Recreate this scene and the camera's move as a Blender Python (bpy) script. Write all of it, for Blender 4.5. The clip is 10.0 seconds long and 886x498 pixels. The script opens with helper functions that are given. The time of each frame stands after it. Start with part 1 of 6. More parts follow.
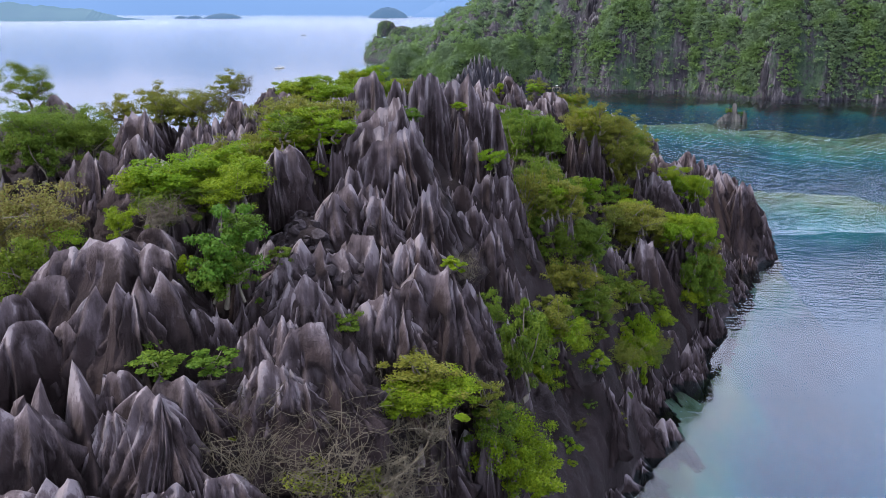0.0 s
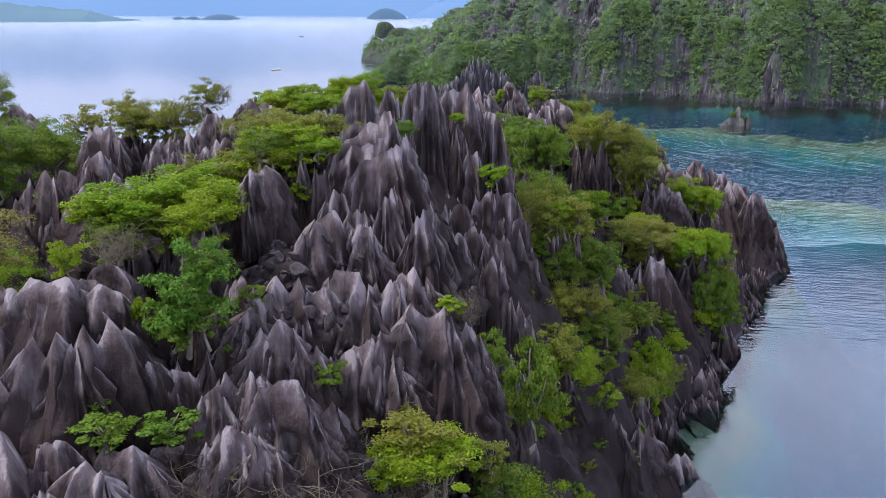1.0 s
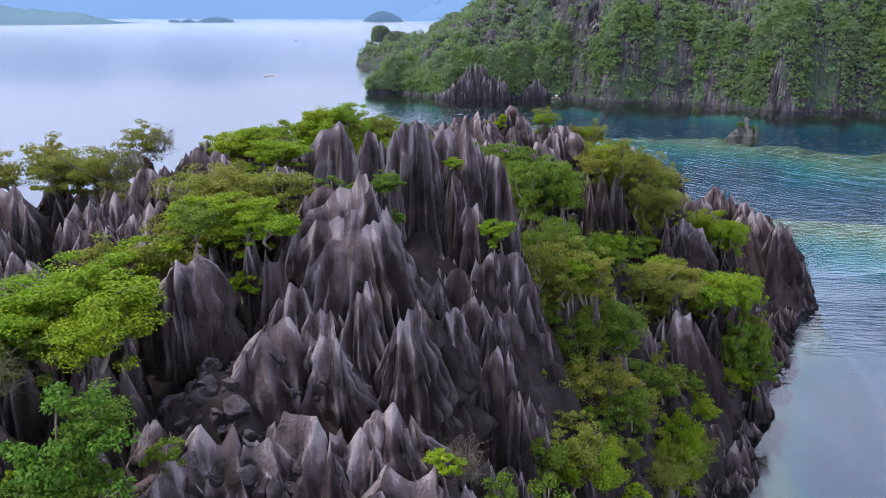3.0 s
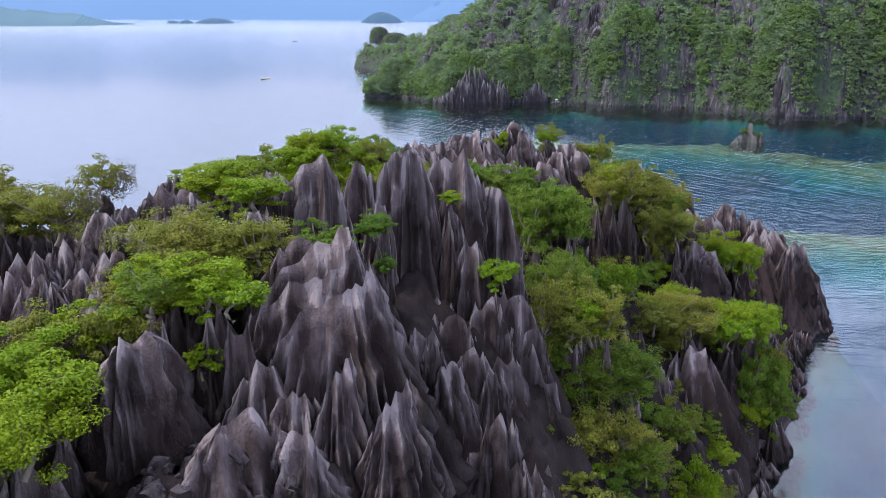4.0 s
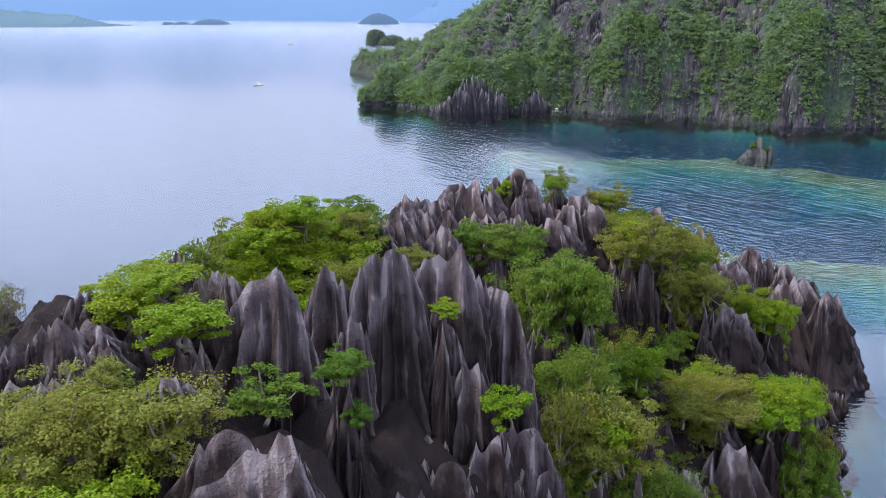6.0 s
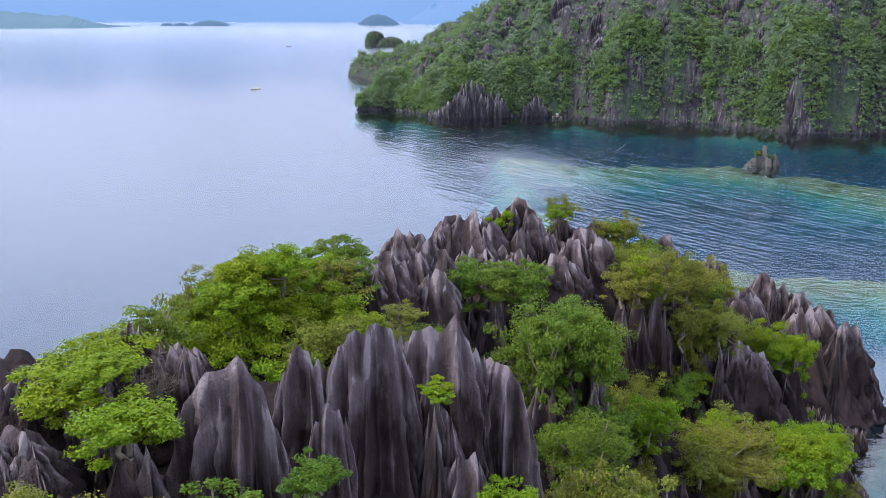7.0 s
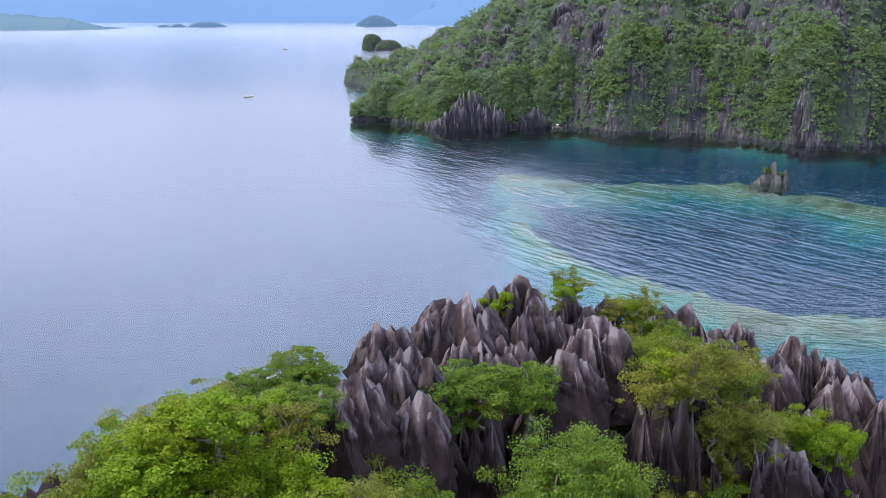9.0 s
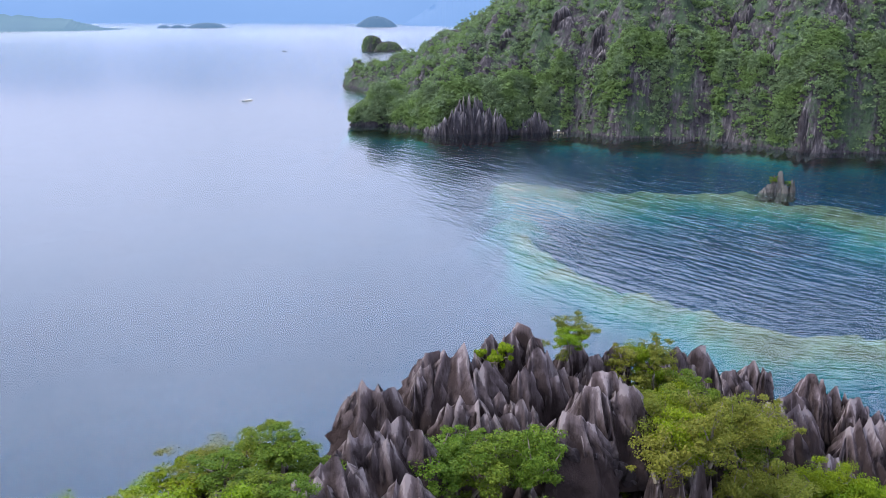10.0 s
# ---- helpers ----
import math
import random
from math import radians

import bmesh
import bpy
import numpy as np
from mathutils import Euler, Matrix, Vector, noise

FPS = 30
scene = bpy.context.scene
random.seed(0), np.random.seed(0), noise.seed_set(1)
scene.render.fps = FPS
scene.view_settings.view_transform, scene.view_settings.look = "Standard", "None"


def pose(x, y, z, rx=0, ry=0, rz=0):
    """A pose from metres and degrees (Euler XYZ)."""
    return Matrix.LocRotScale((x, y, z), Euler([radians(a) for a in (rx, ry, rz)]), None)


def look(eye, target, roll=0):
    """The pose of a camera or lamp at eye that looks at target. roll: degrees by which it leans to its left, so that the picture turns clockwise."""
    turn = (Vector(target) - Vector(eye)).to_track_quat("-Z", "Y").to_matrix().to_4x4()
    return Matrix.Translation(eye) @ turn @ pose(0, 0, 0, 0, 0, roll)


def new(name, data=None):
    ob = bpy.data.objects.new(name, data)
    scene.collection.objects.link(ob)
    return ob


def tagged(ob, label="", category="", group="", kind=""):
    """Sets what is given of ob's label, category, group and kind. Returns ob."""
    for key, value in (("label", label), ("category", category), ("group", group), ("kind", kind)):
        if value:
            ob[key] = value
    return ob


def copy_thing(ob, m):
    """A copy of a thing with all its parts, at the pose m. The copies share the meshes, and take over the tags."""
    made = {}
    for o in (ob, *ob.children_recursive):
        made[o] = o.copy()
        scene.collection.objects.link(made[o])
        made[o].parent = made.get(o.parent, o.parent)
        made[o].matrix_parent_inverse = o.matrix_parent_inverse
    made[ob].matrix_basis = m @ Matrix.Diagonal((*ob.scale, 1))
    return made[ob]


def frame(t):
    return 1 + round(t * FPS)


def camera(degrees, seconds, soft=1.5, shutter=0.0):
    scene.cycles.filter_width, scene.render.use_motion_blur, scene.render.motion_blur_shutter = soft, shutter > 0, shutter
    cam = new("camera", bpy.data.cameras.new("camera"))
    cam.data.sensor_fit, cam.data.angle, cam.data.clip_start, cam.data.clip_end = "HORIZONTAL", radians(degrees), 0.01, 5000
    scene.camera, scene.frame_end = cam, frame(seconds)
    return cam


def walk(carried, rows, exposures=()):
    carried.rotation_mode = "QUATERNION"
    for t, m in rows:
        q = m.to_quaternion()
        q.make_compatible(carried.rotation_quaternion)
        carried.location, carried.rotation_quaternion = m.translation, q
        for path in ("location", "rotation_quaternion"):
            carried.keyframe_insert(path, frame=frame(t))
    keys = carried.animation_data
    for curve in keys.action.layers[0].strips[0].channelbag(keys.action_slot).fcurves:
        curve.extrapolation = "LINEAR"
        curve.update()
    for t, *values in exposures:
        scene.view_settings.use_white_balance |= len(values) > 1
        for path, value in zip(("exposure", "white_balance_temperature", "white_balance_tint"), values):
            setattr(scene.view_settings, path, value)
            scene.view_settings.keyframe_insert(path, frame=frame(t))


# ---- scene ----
cam = camera(55.4, 10.0, soft=0.5)
METRES, EYE, TILT, LEAN, TURN = 60.0, 38.6, -16.2, 0.0, 0.0
ROWS = [
    (0.0, 0.0, 0.0, 0.0, 0.0, 0.0, 0.0),
    (0.5, 0.0014, 0.0496, 0.0151, -0.04, 0.01, -0.05),
    (1.0, 0.0021, 0.0954, 0.0296, -0.1, 0.07, -0.03),
    (1.5, 0.0032, 0.1442, 0.0473, -0.16, 0.09, 0.04),
    (2.0, 0.0041, 0.189, 0.0655, -0.21, 0.14, 0.05),
    (2.5, 0.0049, 0.2372, 0.0861, -0.27, 0.18, 0.05),
    (4.0, 0.01, 0.3708, 0.1487, -0.37, 0.25, 0.04),
    (4.5, 0.011, 0.4167, 0.173, -0.46, 0.26, 0.09),
    (5.0, 0.0121, 0.4587, 0.1957, -0.49, 0.26, 0.1),
    (5.5, 0.0135, 0.5036, 0.2213, -0.51, 0.25, 0.07),
    (7.0, 0.0216, 0.6322, 0.2945, -0.56, 0.3, 0.08),
    (7.5, 0.0258, 0.6767, 0.3217, -0.56, 0.29, 0.08),
    (8.0, 0.0295, 0.7184, 0.3469, -0.58, 0.28, 0.09),
    (8.5, 0.0332, 0.7625, 0.3748, -0.61, 0.29, 0.14),
    (9.0, 0.0366, 0.8029, 0.3995, -0.63, 0.28, 0.2),
    (9.5, 0.0404, 0.8468, 0.4263, -0.63, 0.28, 0.2),
    (10.0, 0.0451, 0.8874, 0.4506, -0.59, 0.29, 0.2),
]
walk(cam, [(t, pose(0, 0, EYE, TILT, LEAN, TURN) @ pose(METRES * x, METRES * y, METRES * z, 90 + pitch, roll, yaw)) for t, x, y, z, yaw, pitch, roll in ROWS])


# ---- world, sun ----
SUN_EL, SUN_AZ = 50.0, 262.0            # degrees: height of the sun, and its bearing clockwise from +y
world = bpy.data.worlds.new("sky")
scene.world = world
world.use_nodes = True
wn, wl = world.node_tree.nodes, world.node_tree.links
wn.clear()
w_out = wn.new("ShaderNodeOutputWorld")
w_bg = wn.new("ShaderNodeBackground")
w_sky = wn.new("ShaderNodeTexSky")
w_sky.sky_type, w_sky.sun_disc = "NISHITA", False
w_sky.sun_elevation, w_sky.sun_rotation = radians(SUN_EL), radians(SUN_AZ)
w_sky.air_density, w_sky.dust_density, w_sky.ozone_density = 1.0, 3.0, 1.0
w_tc = wn.new("ShaderNodeTexCoord")
w_noise = wn.new("ShaderNodeTexNoise")
w_noise.inputs["Scale"].default_value, w_noise.inputs["Detail"].default_value = 2.2, 5.0
w_ramp = wn.new("ShaderNodeValToRGB")
w_ramp.color_ramp.elements[0].position, w_ramp.color_ramp.elements[0].color = 0.30, (0.72, 0.72, 0.72, 1)
w_ramp.color_ramp.elements[1].position, w_ramp.color_ramp.elements[1].color = 0.70, (0.92, 0.92, 0.92, 1)
w_cloud = wn.new("ShaderNodeMix")
w_cloud.data_type = "RGBA"
w_up = wn.new("ShaderNodeSeparateXYZ")
w_dome = wn.new("ShaderNodeValToRGB")                          # overcast dim at the horizon, with a bright ring at mid height added for the water's reflections
for w_i, (w_at, w_c) in enumerate(((0, (0.176, 0.195, 0.294)), (0.1, (0.252, 0.280, 0.407)), (0.25, (0.456, 0.505, 0.690)), (0.45, (0.684, 0.755, 0.995)), (1, (0.345, 0.385, 0.510)))):
    w_e = w_dome.color_ramp.elements[w_i] if w_i < 2 else w_dome.color_ramp.elements.new(w_at)
    w_e.position, w_e.color = w_at, (*w_c, 1)
w_gain = wn.new("ShaderNodeVectorMath")
w_gain.operation = "SCALE"
w_gain.inputs["Scale"].default_value = 30.5
wl.new(w_tc.outputs["Generated"], w_up.inputs[0])
wl.new(w_up.outputs["Z"], w_dome.inputs["Fac"])
wl.new(w_dome.outputs["Color"], w_gain.inputs[0])
w_side = wn.new("ShaderNodeValToRGB")                          # overcast made brighter ahead (+y) for the water's glare, dimmer behind
for w_i, (w_at, w_c) in enumerate(((0.0, 0.55), (0.5, 0.75), (0.85, 1.0))):
    w_e = w_side.color_ramp.elements[w_i] if w_i < 2 else w_side.color_ramp.elements.new(w_at)
    w_e.position, w_e.color = w_at, (w_c, w_c, w_c, 1)
w_half = wn.new("ShaderNodeMath")
w_half.operation = "MULTIPLY_ADD"
w_half.inputs[1].default_value, w_half.inputs[2].default_value = 0.5, 0.5
w_lit = wn.new("ShaderNodeVectorMath")
w_lit.operation = "MULTIPLY"
wl.new(w_up.outputs["Y"], w_half.inputs[0])
wl.new(w_half.outputs[0], w_side.inputs["Fac"])
wl.new(w_gain.outputs["Vector"], w_lit.inputs[0])
wl.new(w_side.outputs["Color"], w_lit.inputs[1])
wl.new(w_lit.outputs["Vector"], w_cloud.inputs["B"])
wl.new(w_tc.outputs["Generated"], w_noise.inputs["Vector"])
wl.new(w_noise.outputs["Fac"], w_ramp.inputs["Fac"])
wl.new(w_ramp.outputs["Color"], w_cloud.inputs["Factor"])
wl.new(w_sky.outputs["Color"], w_cloud.inputs["A"])
wl.new(w_cloud.outputs["Result"], w_bg.inputs["Color"])
wl.new(w_bg.outputs["Background"], w_out.inputs["Surface"])
w_bg.inputs["Strength"].default_value = 0.15

sun_data = bpy.data.lights.new("sun", "SUN")
sun_data.energy, sun_data.angle, sun_data.color = 3.9, radians(13), (1.0, 0.97, 0.93)
sun = new("sun", sun_data)
az, el = radians(SUN_AZ), radians(SUN_EL)
sun_way = Vector((math.sin(az) * math.cos(el), math.cos(az) * math.cos(el), math.sin(el)))
sun.matrix_world = look(sun_way * 300, (0, 0, 0))


# ---- materials ----
class Mat:
    """A node material with short ways to add nodes."""

    def __init__(self, name):
        self.m = bpy.data.materials.new(name)
        self.m.use_nodes = True
        self.n, self.l = self.m.node_tree.nodes, self.m.node_tree.links
        self.bsdf, self.out = self.n["Principled BSDF"], self.n["Material Output"]

    def node(self, kind, **values):
        nd = self.n.new(kind)
        for key, value in values.items():
            nd.inputs[key].default_value = value
        return nd

    def link(self, a, b):
        self.l.new(a, b)

    def noise(self, scale, detail=4.0, stretch=(1, 1, 1), rough=0.55, warp=0.0):
        tc = self.n.new("ShaderNodeNewGeometry")
        mp = self.node("ShaderNodeMapping", Scale=stretch)
        tx = self.node("ShaderNodeTexNoise", Scale=scale, Detail=detail, Roughness=rough, Distortion=warp)
        self.link(tc.outputs["Position"], mp.inputs["Vector"])
        self.link(mp.outputs["Vector"], tx.inputs["Vector"])
        return tx.outputs["Fac"]

    def ramp(self, fac, *stops):
        r = self.n.new("ShaderNodeValToRGB")
        e = r.color_ramp.elements
        while len(e) < len(stops):
            e.new(0.5)
        for i, (p, c) in enumerate(stops):
            e[i].position = p
            e[i].color = (*c, 1) if len(c) == 3 else c
        self.link(fac, r.inputs["Fac"])
        return r.outputs["Color"]

    def mix(self, fac, a, b, how="MIX"):
        x = self.n.new("ShaderNodeMix")
        x.data_type, x.blend_type = "RGBA", how
        for socket, v in (("Factor", fac), ("A", a), ("B", b)):
            if isinstance(v, (int, float, tuple)):
                x.inputs[socket].default_value = v if not isinstance(v, tuple) or len(v) == 4 else (*v, 1)
            else:
                self.link(v, x.inputs[socket])
        return x.outputs["Result"]

    def math(self, how, a, b=0.0):
        x = self.n.new("ShaderNodeMath")
        x.operation = how
        for i, v in enumerate((a, b)):
            if isinstance(v, (int, float)):
                x.inputs[i].default_value = v
            else:
                self.link(v, x.inputs[i])
        return x.outputs[0]

    def bump(self, height, strength=0.5, distance=0.1):
        b = self.node("ShaderNodeBump", Strength=strength, Distance=distance)
        self.link(height, b.inputs["Height"])
        self.link(b.outputs["Normal"], self.bsdf.inputs["Normal"])


def rock_material(name, dark, mid, pale, edge, flat=0.22, tide=0.0):
    """Weathered limestone: brown-black algae-stained walls, rain-washed grey heads with fine streaks, bleached rib edges."""
    k = Mat(name)
    body = k.noise(0.35, 5, (1, 1, 0.6))
    grain = k.noise(3.0, 6, (1, 1, 0.7), 0.65)
    streak = k.noise(3.6, 6, (1, 1, 0.07), 0.66)
    pits = k.noise(14.0, 4, (1, 1, 0.6), 0.6)
    patch = k.noise(1.1, 4, (1, 1, 0.45), 0.55)
    col = k.ramp(body, (0.32, dark), (0.66, mid))
    col = k.mix(k.ramp(patch, (0.55, (0, 0, 0)), (0.75, (0.35, 0.35, 0.35))), col, tuple(c * 1.9 for c in mid))
    col = k.mix(k.ramp(grain, (0.42, (0.0, 0.0, 0.0)), (0.75, (0.45, 0.45, 0.45))), col, dark)
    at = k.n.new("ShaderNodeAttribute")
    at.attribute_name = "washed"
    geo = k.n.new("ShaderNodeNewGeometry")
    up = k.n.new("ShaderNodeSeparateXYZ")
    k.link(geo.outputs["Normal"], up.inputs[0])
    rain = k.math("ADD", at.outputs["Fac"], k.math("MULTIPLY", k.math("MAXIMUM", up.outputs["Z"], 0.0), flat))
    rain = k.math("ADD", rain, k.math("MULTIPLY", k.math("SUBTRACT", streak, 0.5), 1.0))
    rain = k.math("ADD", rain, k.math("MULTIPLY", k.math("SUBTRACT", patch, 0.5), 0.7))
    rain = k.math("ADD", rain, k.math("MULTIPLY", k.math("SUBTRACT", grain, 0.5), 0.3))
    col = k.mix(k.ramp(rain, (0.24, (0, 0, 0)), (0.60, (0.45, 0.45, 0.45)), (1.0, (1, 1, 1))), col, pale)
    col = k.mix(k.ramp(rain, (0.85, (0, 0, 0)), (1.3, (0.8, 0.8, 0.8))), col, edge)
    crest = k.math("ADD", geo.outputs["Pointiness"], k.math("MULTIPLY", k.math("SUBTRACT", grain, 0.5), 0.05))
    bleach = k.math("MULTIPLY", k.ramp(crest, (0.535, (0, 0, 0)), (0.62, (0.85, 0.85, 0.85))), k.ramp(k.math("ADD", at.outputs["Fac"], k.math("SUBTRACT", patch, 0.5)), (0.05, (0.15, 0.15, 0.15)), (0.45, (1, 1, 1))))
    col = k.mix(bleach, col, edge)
    if tide:                                              # salt-bleached band along the waterline
        pos = k.n.new("ShaderNodeSeparateXYZ")
        k.link(geo.outputs["Position"], pos.inputs[0])
        level = k.math("ADD", pos.outputs["Z"], k.math("MULTIPLY", body, 0.7))
        col = k.mix(k.ramp(level, (0.62, (tide, tide, tide)), (0.95, (0, 0, 0))), col, edge)
    k.link(col, k.bsdf.inputs["Base Color"])
    k.bsdf.inputs["Roughness"].default_value = 0.9
    k.bsdf.inputs["Specular IOR Level"].default_value = 0.25
    k.bump(k.math("ADD", k.math("ADD", k.math("MULTIPLY", streak, 0.45), k.math("MULTIPLY", grain, 0.6)), k.math("MULTIPLY", pits, 0.55)), 1.0, 0.30)
    return k.m


def leaf_material(name, a, b, c, gloss=0.55, patch=0.5, low=0.75, other=None):
    """Leaves: each leaf varies a little, each plant too; light shines through them."""
    k = Mat(name)
    geo = k.n.new("ShaderNodeNewGeometry")
    info = k.n.new("ShaderNodeObjectInfo")
    col = k.ramp(geo.outputs["Random Per Island"], (0.0, a), (0.55, b), (1.0, c))
    if other:                                             # stands of another kind of tree among them
        col = k.mix(k.ramp(k.noise(0.10, 4), (0.44, (0, 0, 0)), (0.58, (0.8, 0.8, 0.8))), col, other)
    hue = k.node("ShaderNodeHueSaturation")
    k.link(col, hue.inputs["Color"])
    k.link(k.math("ADD", 0.485, k.math("MULTIPLY", info.outputs["Random"], 0.03)), hue.inputs["Hue"])
    k.link(k.math("ADD", low, k.math("MULTIPLY", k.noise(patch, 3), 2 - 2 * low)), hue.inputs["Value"])
    k.link(hue.outputs["Color"], k.bsdf.inputs["Base Color"])
    k.bsdf.inputs["Roughness"].default_value = gloss
    k.bsdf.inputs["Specular IOR Level"].default_value = 0.12
    tr = k.n.new("ShaderNodeBsdfTranslucent")
    k.link(hue.outputs["Color"], tr.inputs["Color"])
    mx = k.node("ShaderNodeMixShader", Fac=0.38)
    k.link(k.bsdf.outputs[0], mx.inputs[1])
    k.link(tr.outputs[0], mx.inputs[2])
    k.link(mx.outputs[0], k.out.inputs["Surface"])
    return k.m


def bark_material(name, a, b):
    k = Mat(name)
    k.link(k.ramp(k.noise(5.0, 4, (1, 1, 0.3)), (0.3, a), (0.7, b)), k.bsdf.inputs["Base Color"])
    k.bsdf.inputs["Roughness"].default_value = 0.85
    k.bump(k.noise(18.0, 3, (1, 1, 0.3)), 0.5, 0.02)
    return k.m


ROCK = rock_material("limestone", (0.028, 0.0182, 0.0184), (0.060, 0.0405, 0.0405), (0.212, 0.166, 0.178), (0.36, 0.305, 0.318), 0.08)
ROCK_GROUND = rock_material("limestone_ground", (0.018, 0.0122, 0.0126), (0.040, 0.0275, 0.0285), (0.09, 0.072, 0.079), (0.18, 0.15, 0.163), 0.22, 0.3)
# headland rock: bluish, the haze of distance put into its colour
ROCK_HAZED = rock_material("limestone_hazed", (0.030, 0.027, 0.033), (0.070, 0.062, 0.072), (0.20, 0.18, 0.195), (0.28, 0.26, 0.27), 0.1)
ROCK_RUBBLE = rock_material("limestone_rubble", (0.022, 0.016, 0.0175), (0.050, 0.037, 0.040), (0.15, 0.125, 0.143), (0.24, 0.205, 0.225), 0.6)
LEAF_BRIGHT = leaf_material("leaves_bright", (0.115, 0.190, 0.009), (0.165, 0.250, 0.011), (0.235, 0.310, 0.018))
LEAF_GREEN = leaf_material("leaves_green", (0.080, 0.136, 0.018), (0.113, 0.178, 0.020), (0.172, 0.232, 0.028))
LEAF_DARK = leaf_material("leaves_dark", (0.0622, 0.1247, 0.0149), (0.0868, 0.1661, 0.0186), (0.1278, 0.2073, 0.0237))
LEAF_OLIVE = leaf_material("leaves_olive", (0.1293, 0.1483, 0.0237), (0.1764, 0.1956, 0.0295), (0.2381, 0.2350, 0.0424))
LEAF_DRY = leaf_material("leaves_dry", (0.135, 0.118, 0.036), (0.215, 0.195, 0.052), (0.20, 0.24, 0.052))
# headland leaves: paler and bluer than real foliage, haze painted into them
LEAF_HAZED = leaf_material("leaves_hazed", (0.142, 0.200, 0.112), (0.176, 0.240, 0.130), (0.214, 0.282, 0.145), gloss=0.85, patch=0.25, low=0.62, other=(0.1619, 0.2420, 0.0733))
BARK = bark_material("bark", (0.10, 0.082, 0.062), (0.24, 0.205, 0.16))
TWIG = bark_material("bleached_twigs", (0.075, 0.060, 0.038), (0.17, 0.14, 0.095))


def water_material():
    k = Mat("sea_water")
    k.n.remove(k.bsdf)
    geo = k.n.new("ShaderNodeNewGeometry")
    sp = k.n.new("ShaderNodeSeparateXYZ")
    k.link(geo.outputs["Position"], sp.inputs[0])

    def crests(turn, length, drawn):
        """Uneven wave trains: their crests run at turn degrees, length metres apart, with finer ripples on them."""
        mp = k.node("ShaderNodeMapping", Rotation=(0, 0, radians(-turn)))
        k.link(geo.outputs["Position"], mp.inputs["Vector"])
        st = k.node("ShaderNodeMapping", Scale=(1 / drawn, 1, 1))
        k.link(mp.outputs["Vector"], st.inputs["Vector"])
        band = k.node("ShaderNodeTexWave", Scale=0.314 / length, Distortion=9.0, Detail=3.0)
        band.inputs["Detail Scale"].default_value = 0.8
        band.bands_direction = "Y"
        k.link(st.outputs["Vector"], band.inputs["Vector"])
        total = k.math("MULTIPLY", band.outputs["Fac"], 0.10)
        for scale, share in ((0.5 / length, 1.0), (1.7 / length, 0.5)):
            tx = k.node("ShaderNodeTexNoise", Scale=scale, Detail=3.0, Roughness=0.55, Distortion=0.4)
            k.link(st.outputs["Vector"], tx.inputs["Vector"])
            total = k.math("ADD", total, k.math("MULTIPLY", tx.outputs["Fac"], share))
        return total

    bend = k.ramp(k.math("MULTIPLY", sp.outputs["Y"], 1 / 400.0), (0.40, (0, 0, 0)), (0.56, (1, 1, 1)))       # the swell turns round the island
    train = k.mix(bend, k.math("MULTIPLY", crests(-10, 1.2, 2.4), 0.7), k.math("MULTIPLY", crests(-52, 2.5, 3.4), 1.0))
    slack = k.noise(0.018, 4)
    line = k.math("ADD", k.math("MULTIPLY", sp.outputs["X"], 1 / 60.0), k.math("MULTIPLY", sp.outputs["Y"], 0.20 / 60.0))
    line = k.math("ADD", line, k.math("MULTIPLY", slack, 0.55))                 # ruffled by wind on one side of a wandering line
    gust = k.ramp(k.math("ADD", line, -0.98), (0.0, (0.045, 0.045, 0.045)), (0.28, (0.35, 0.35, 0.35)), (0.75, (1, 1, 1)))
    reach = k.math("MULTIPLY", k.math("ADD", sp.outputs["Y"], k.math("MULTIPLY", k.math("SUBTRACT", k.noise(0.03, 3), 0.5), 24.0)), 1 / 200.0)
    lee = k.ramp(reach, (0.43, (0.04, 0.04, 0.04)), (0.52, (0.26, 0.26, 0.26)), (0.62, (0.40, 0.40, 0.40)), (0.665, (0.05, 0.05, 0.05)), (0.715, (0.05, 0.05, 0.05)), (0.76, (1, 1, 1)))
    gust = k.math("MINIMUM", gust, lee)                   # slack water under the island
    shore = k.math("MULTIPLY", k.math("SUBTRACT", 470.0, k.math("ADD", sp.outputs["Y"], k.math("MULTIPLY", sp.outputs["X"], 0.75))), 1 / 60.0)
    gust = k.math("MULTIPLY", gust, k.ramp(shore, (0.0, (0.6, 0.6, 0.6)), (1.0, (1, 1, 1))))          # and under the headland
    px = k.math("MULTIPLY", k.math("ADD", sp.outputs["X"], -30.0), 1 / 26.0)
    py = k.math("MULTIPLY", k.math("ADD", sp.outputs["Y"], -275.0), 1 / 62.0)
    paw = k.math("ADD", k.math("MULTIPLY", px, px), k.math("MULTIPLY", py, py))
    paw = k.math("ADD", paw, k.math("MULTIPLY", k.math("SUBTRACT", slack, 0.5), 1.2))
    fresh = k.ramp(paw, (0.0, (1, 1, 1)), (1.1, (0, 0, 0)))                     # a fresh gust on the water off the reef
    gust = k.math("ADD", gust, k.math("MULTIPLY", fresh, 0.6))
    gust = k.math("ADD", gust, k.ramp(k.math("MULTIPLY", sp.outputs["Y"], 1 / 1000.0), (0.46, (0.03, 0.03, 0.03)), (0.9, (0.6, 0.6, 0.6))))       # the open bay
    h = k.math("MULTIPLY", gust, train)
    b = k.node("ShaderNodeBump", Strength=1.0, Distance=0.55)
    k.link(h, b.inputs["Height"])
    gl = k.n.new("ShaderNodeBsdfGlossy")
    far = k.ramp(k.math("MULTIPLY", sp.outputs["Y"], 1 / 2000.0), (0.25, (0.09, 0.09, 0.09)), (0.9, (0.17, 0.17, 0.17)))      # countless far ripples
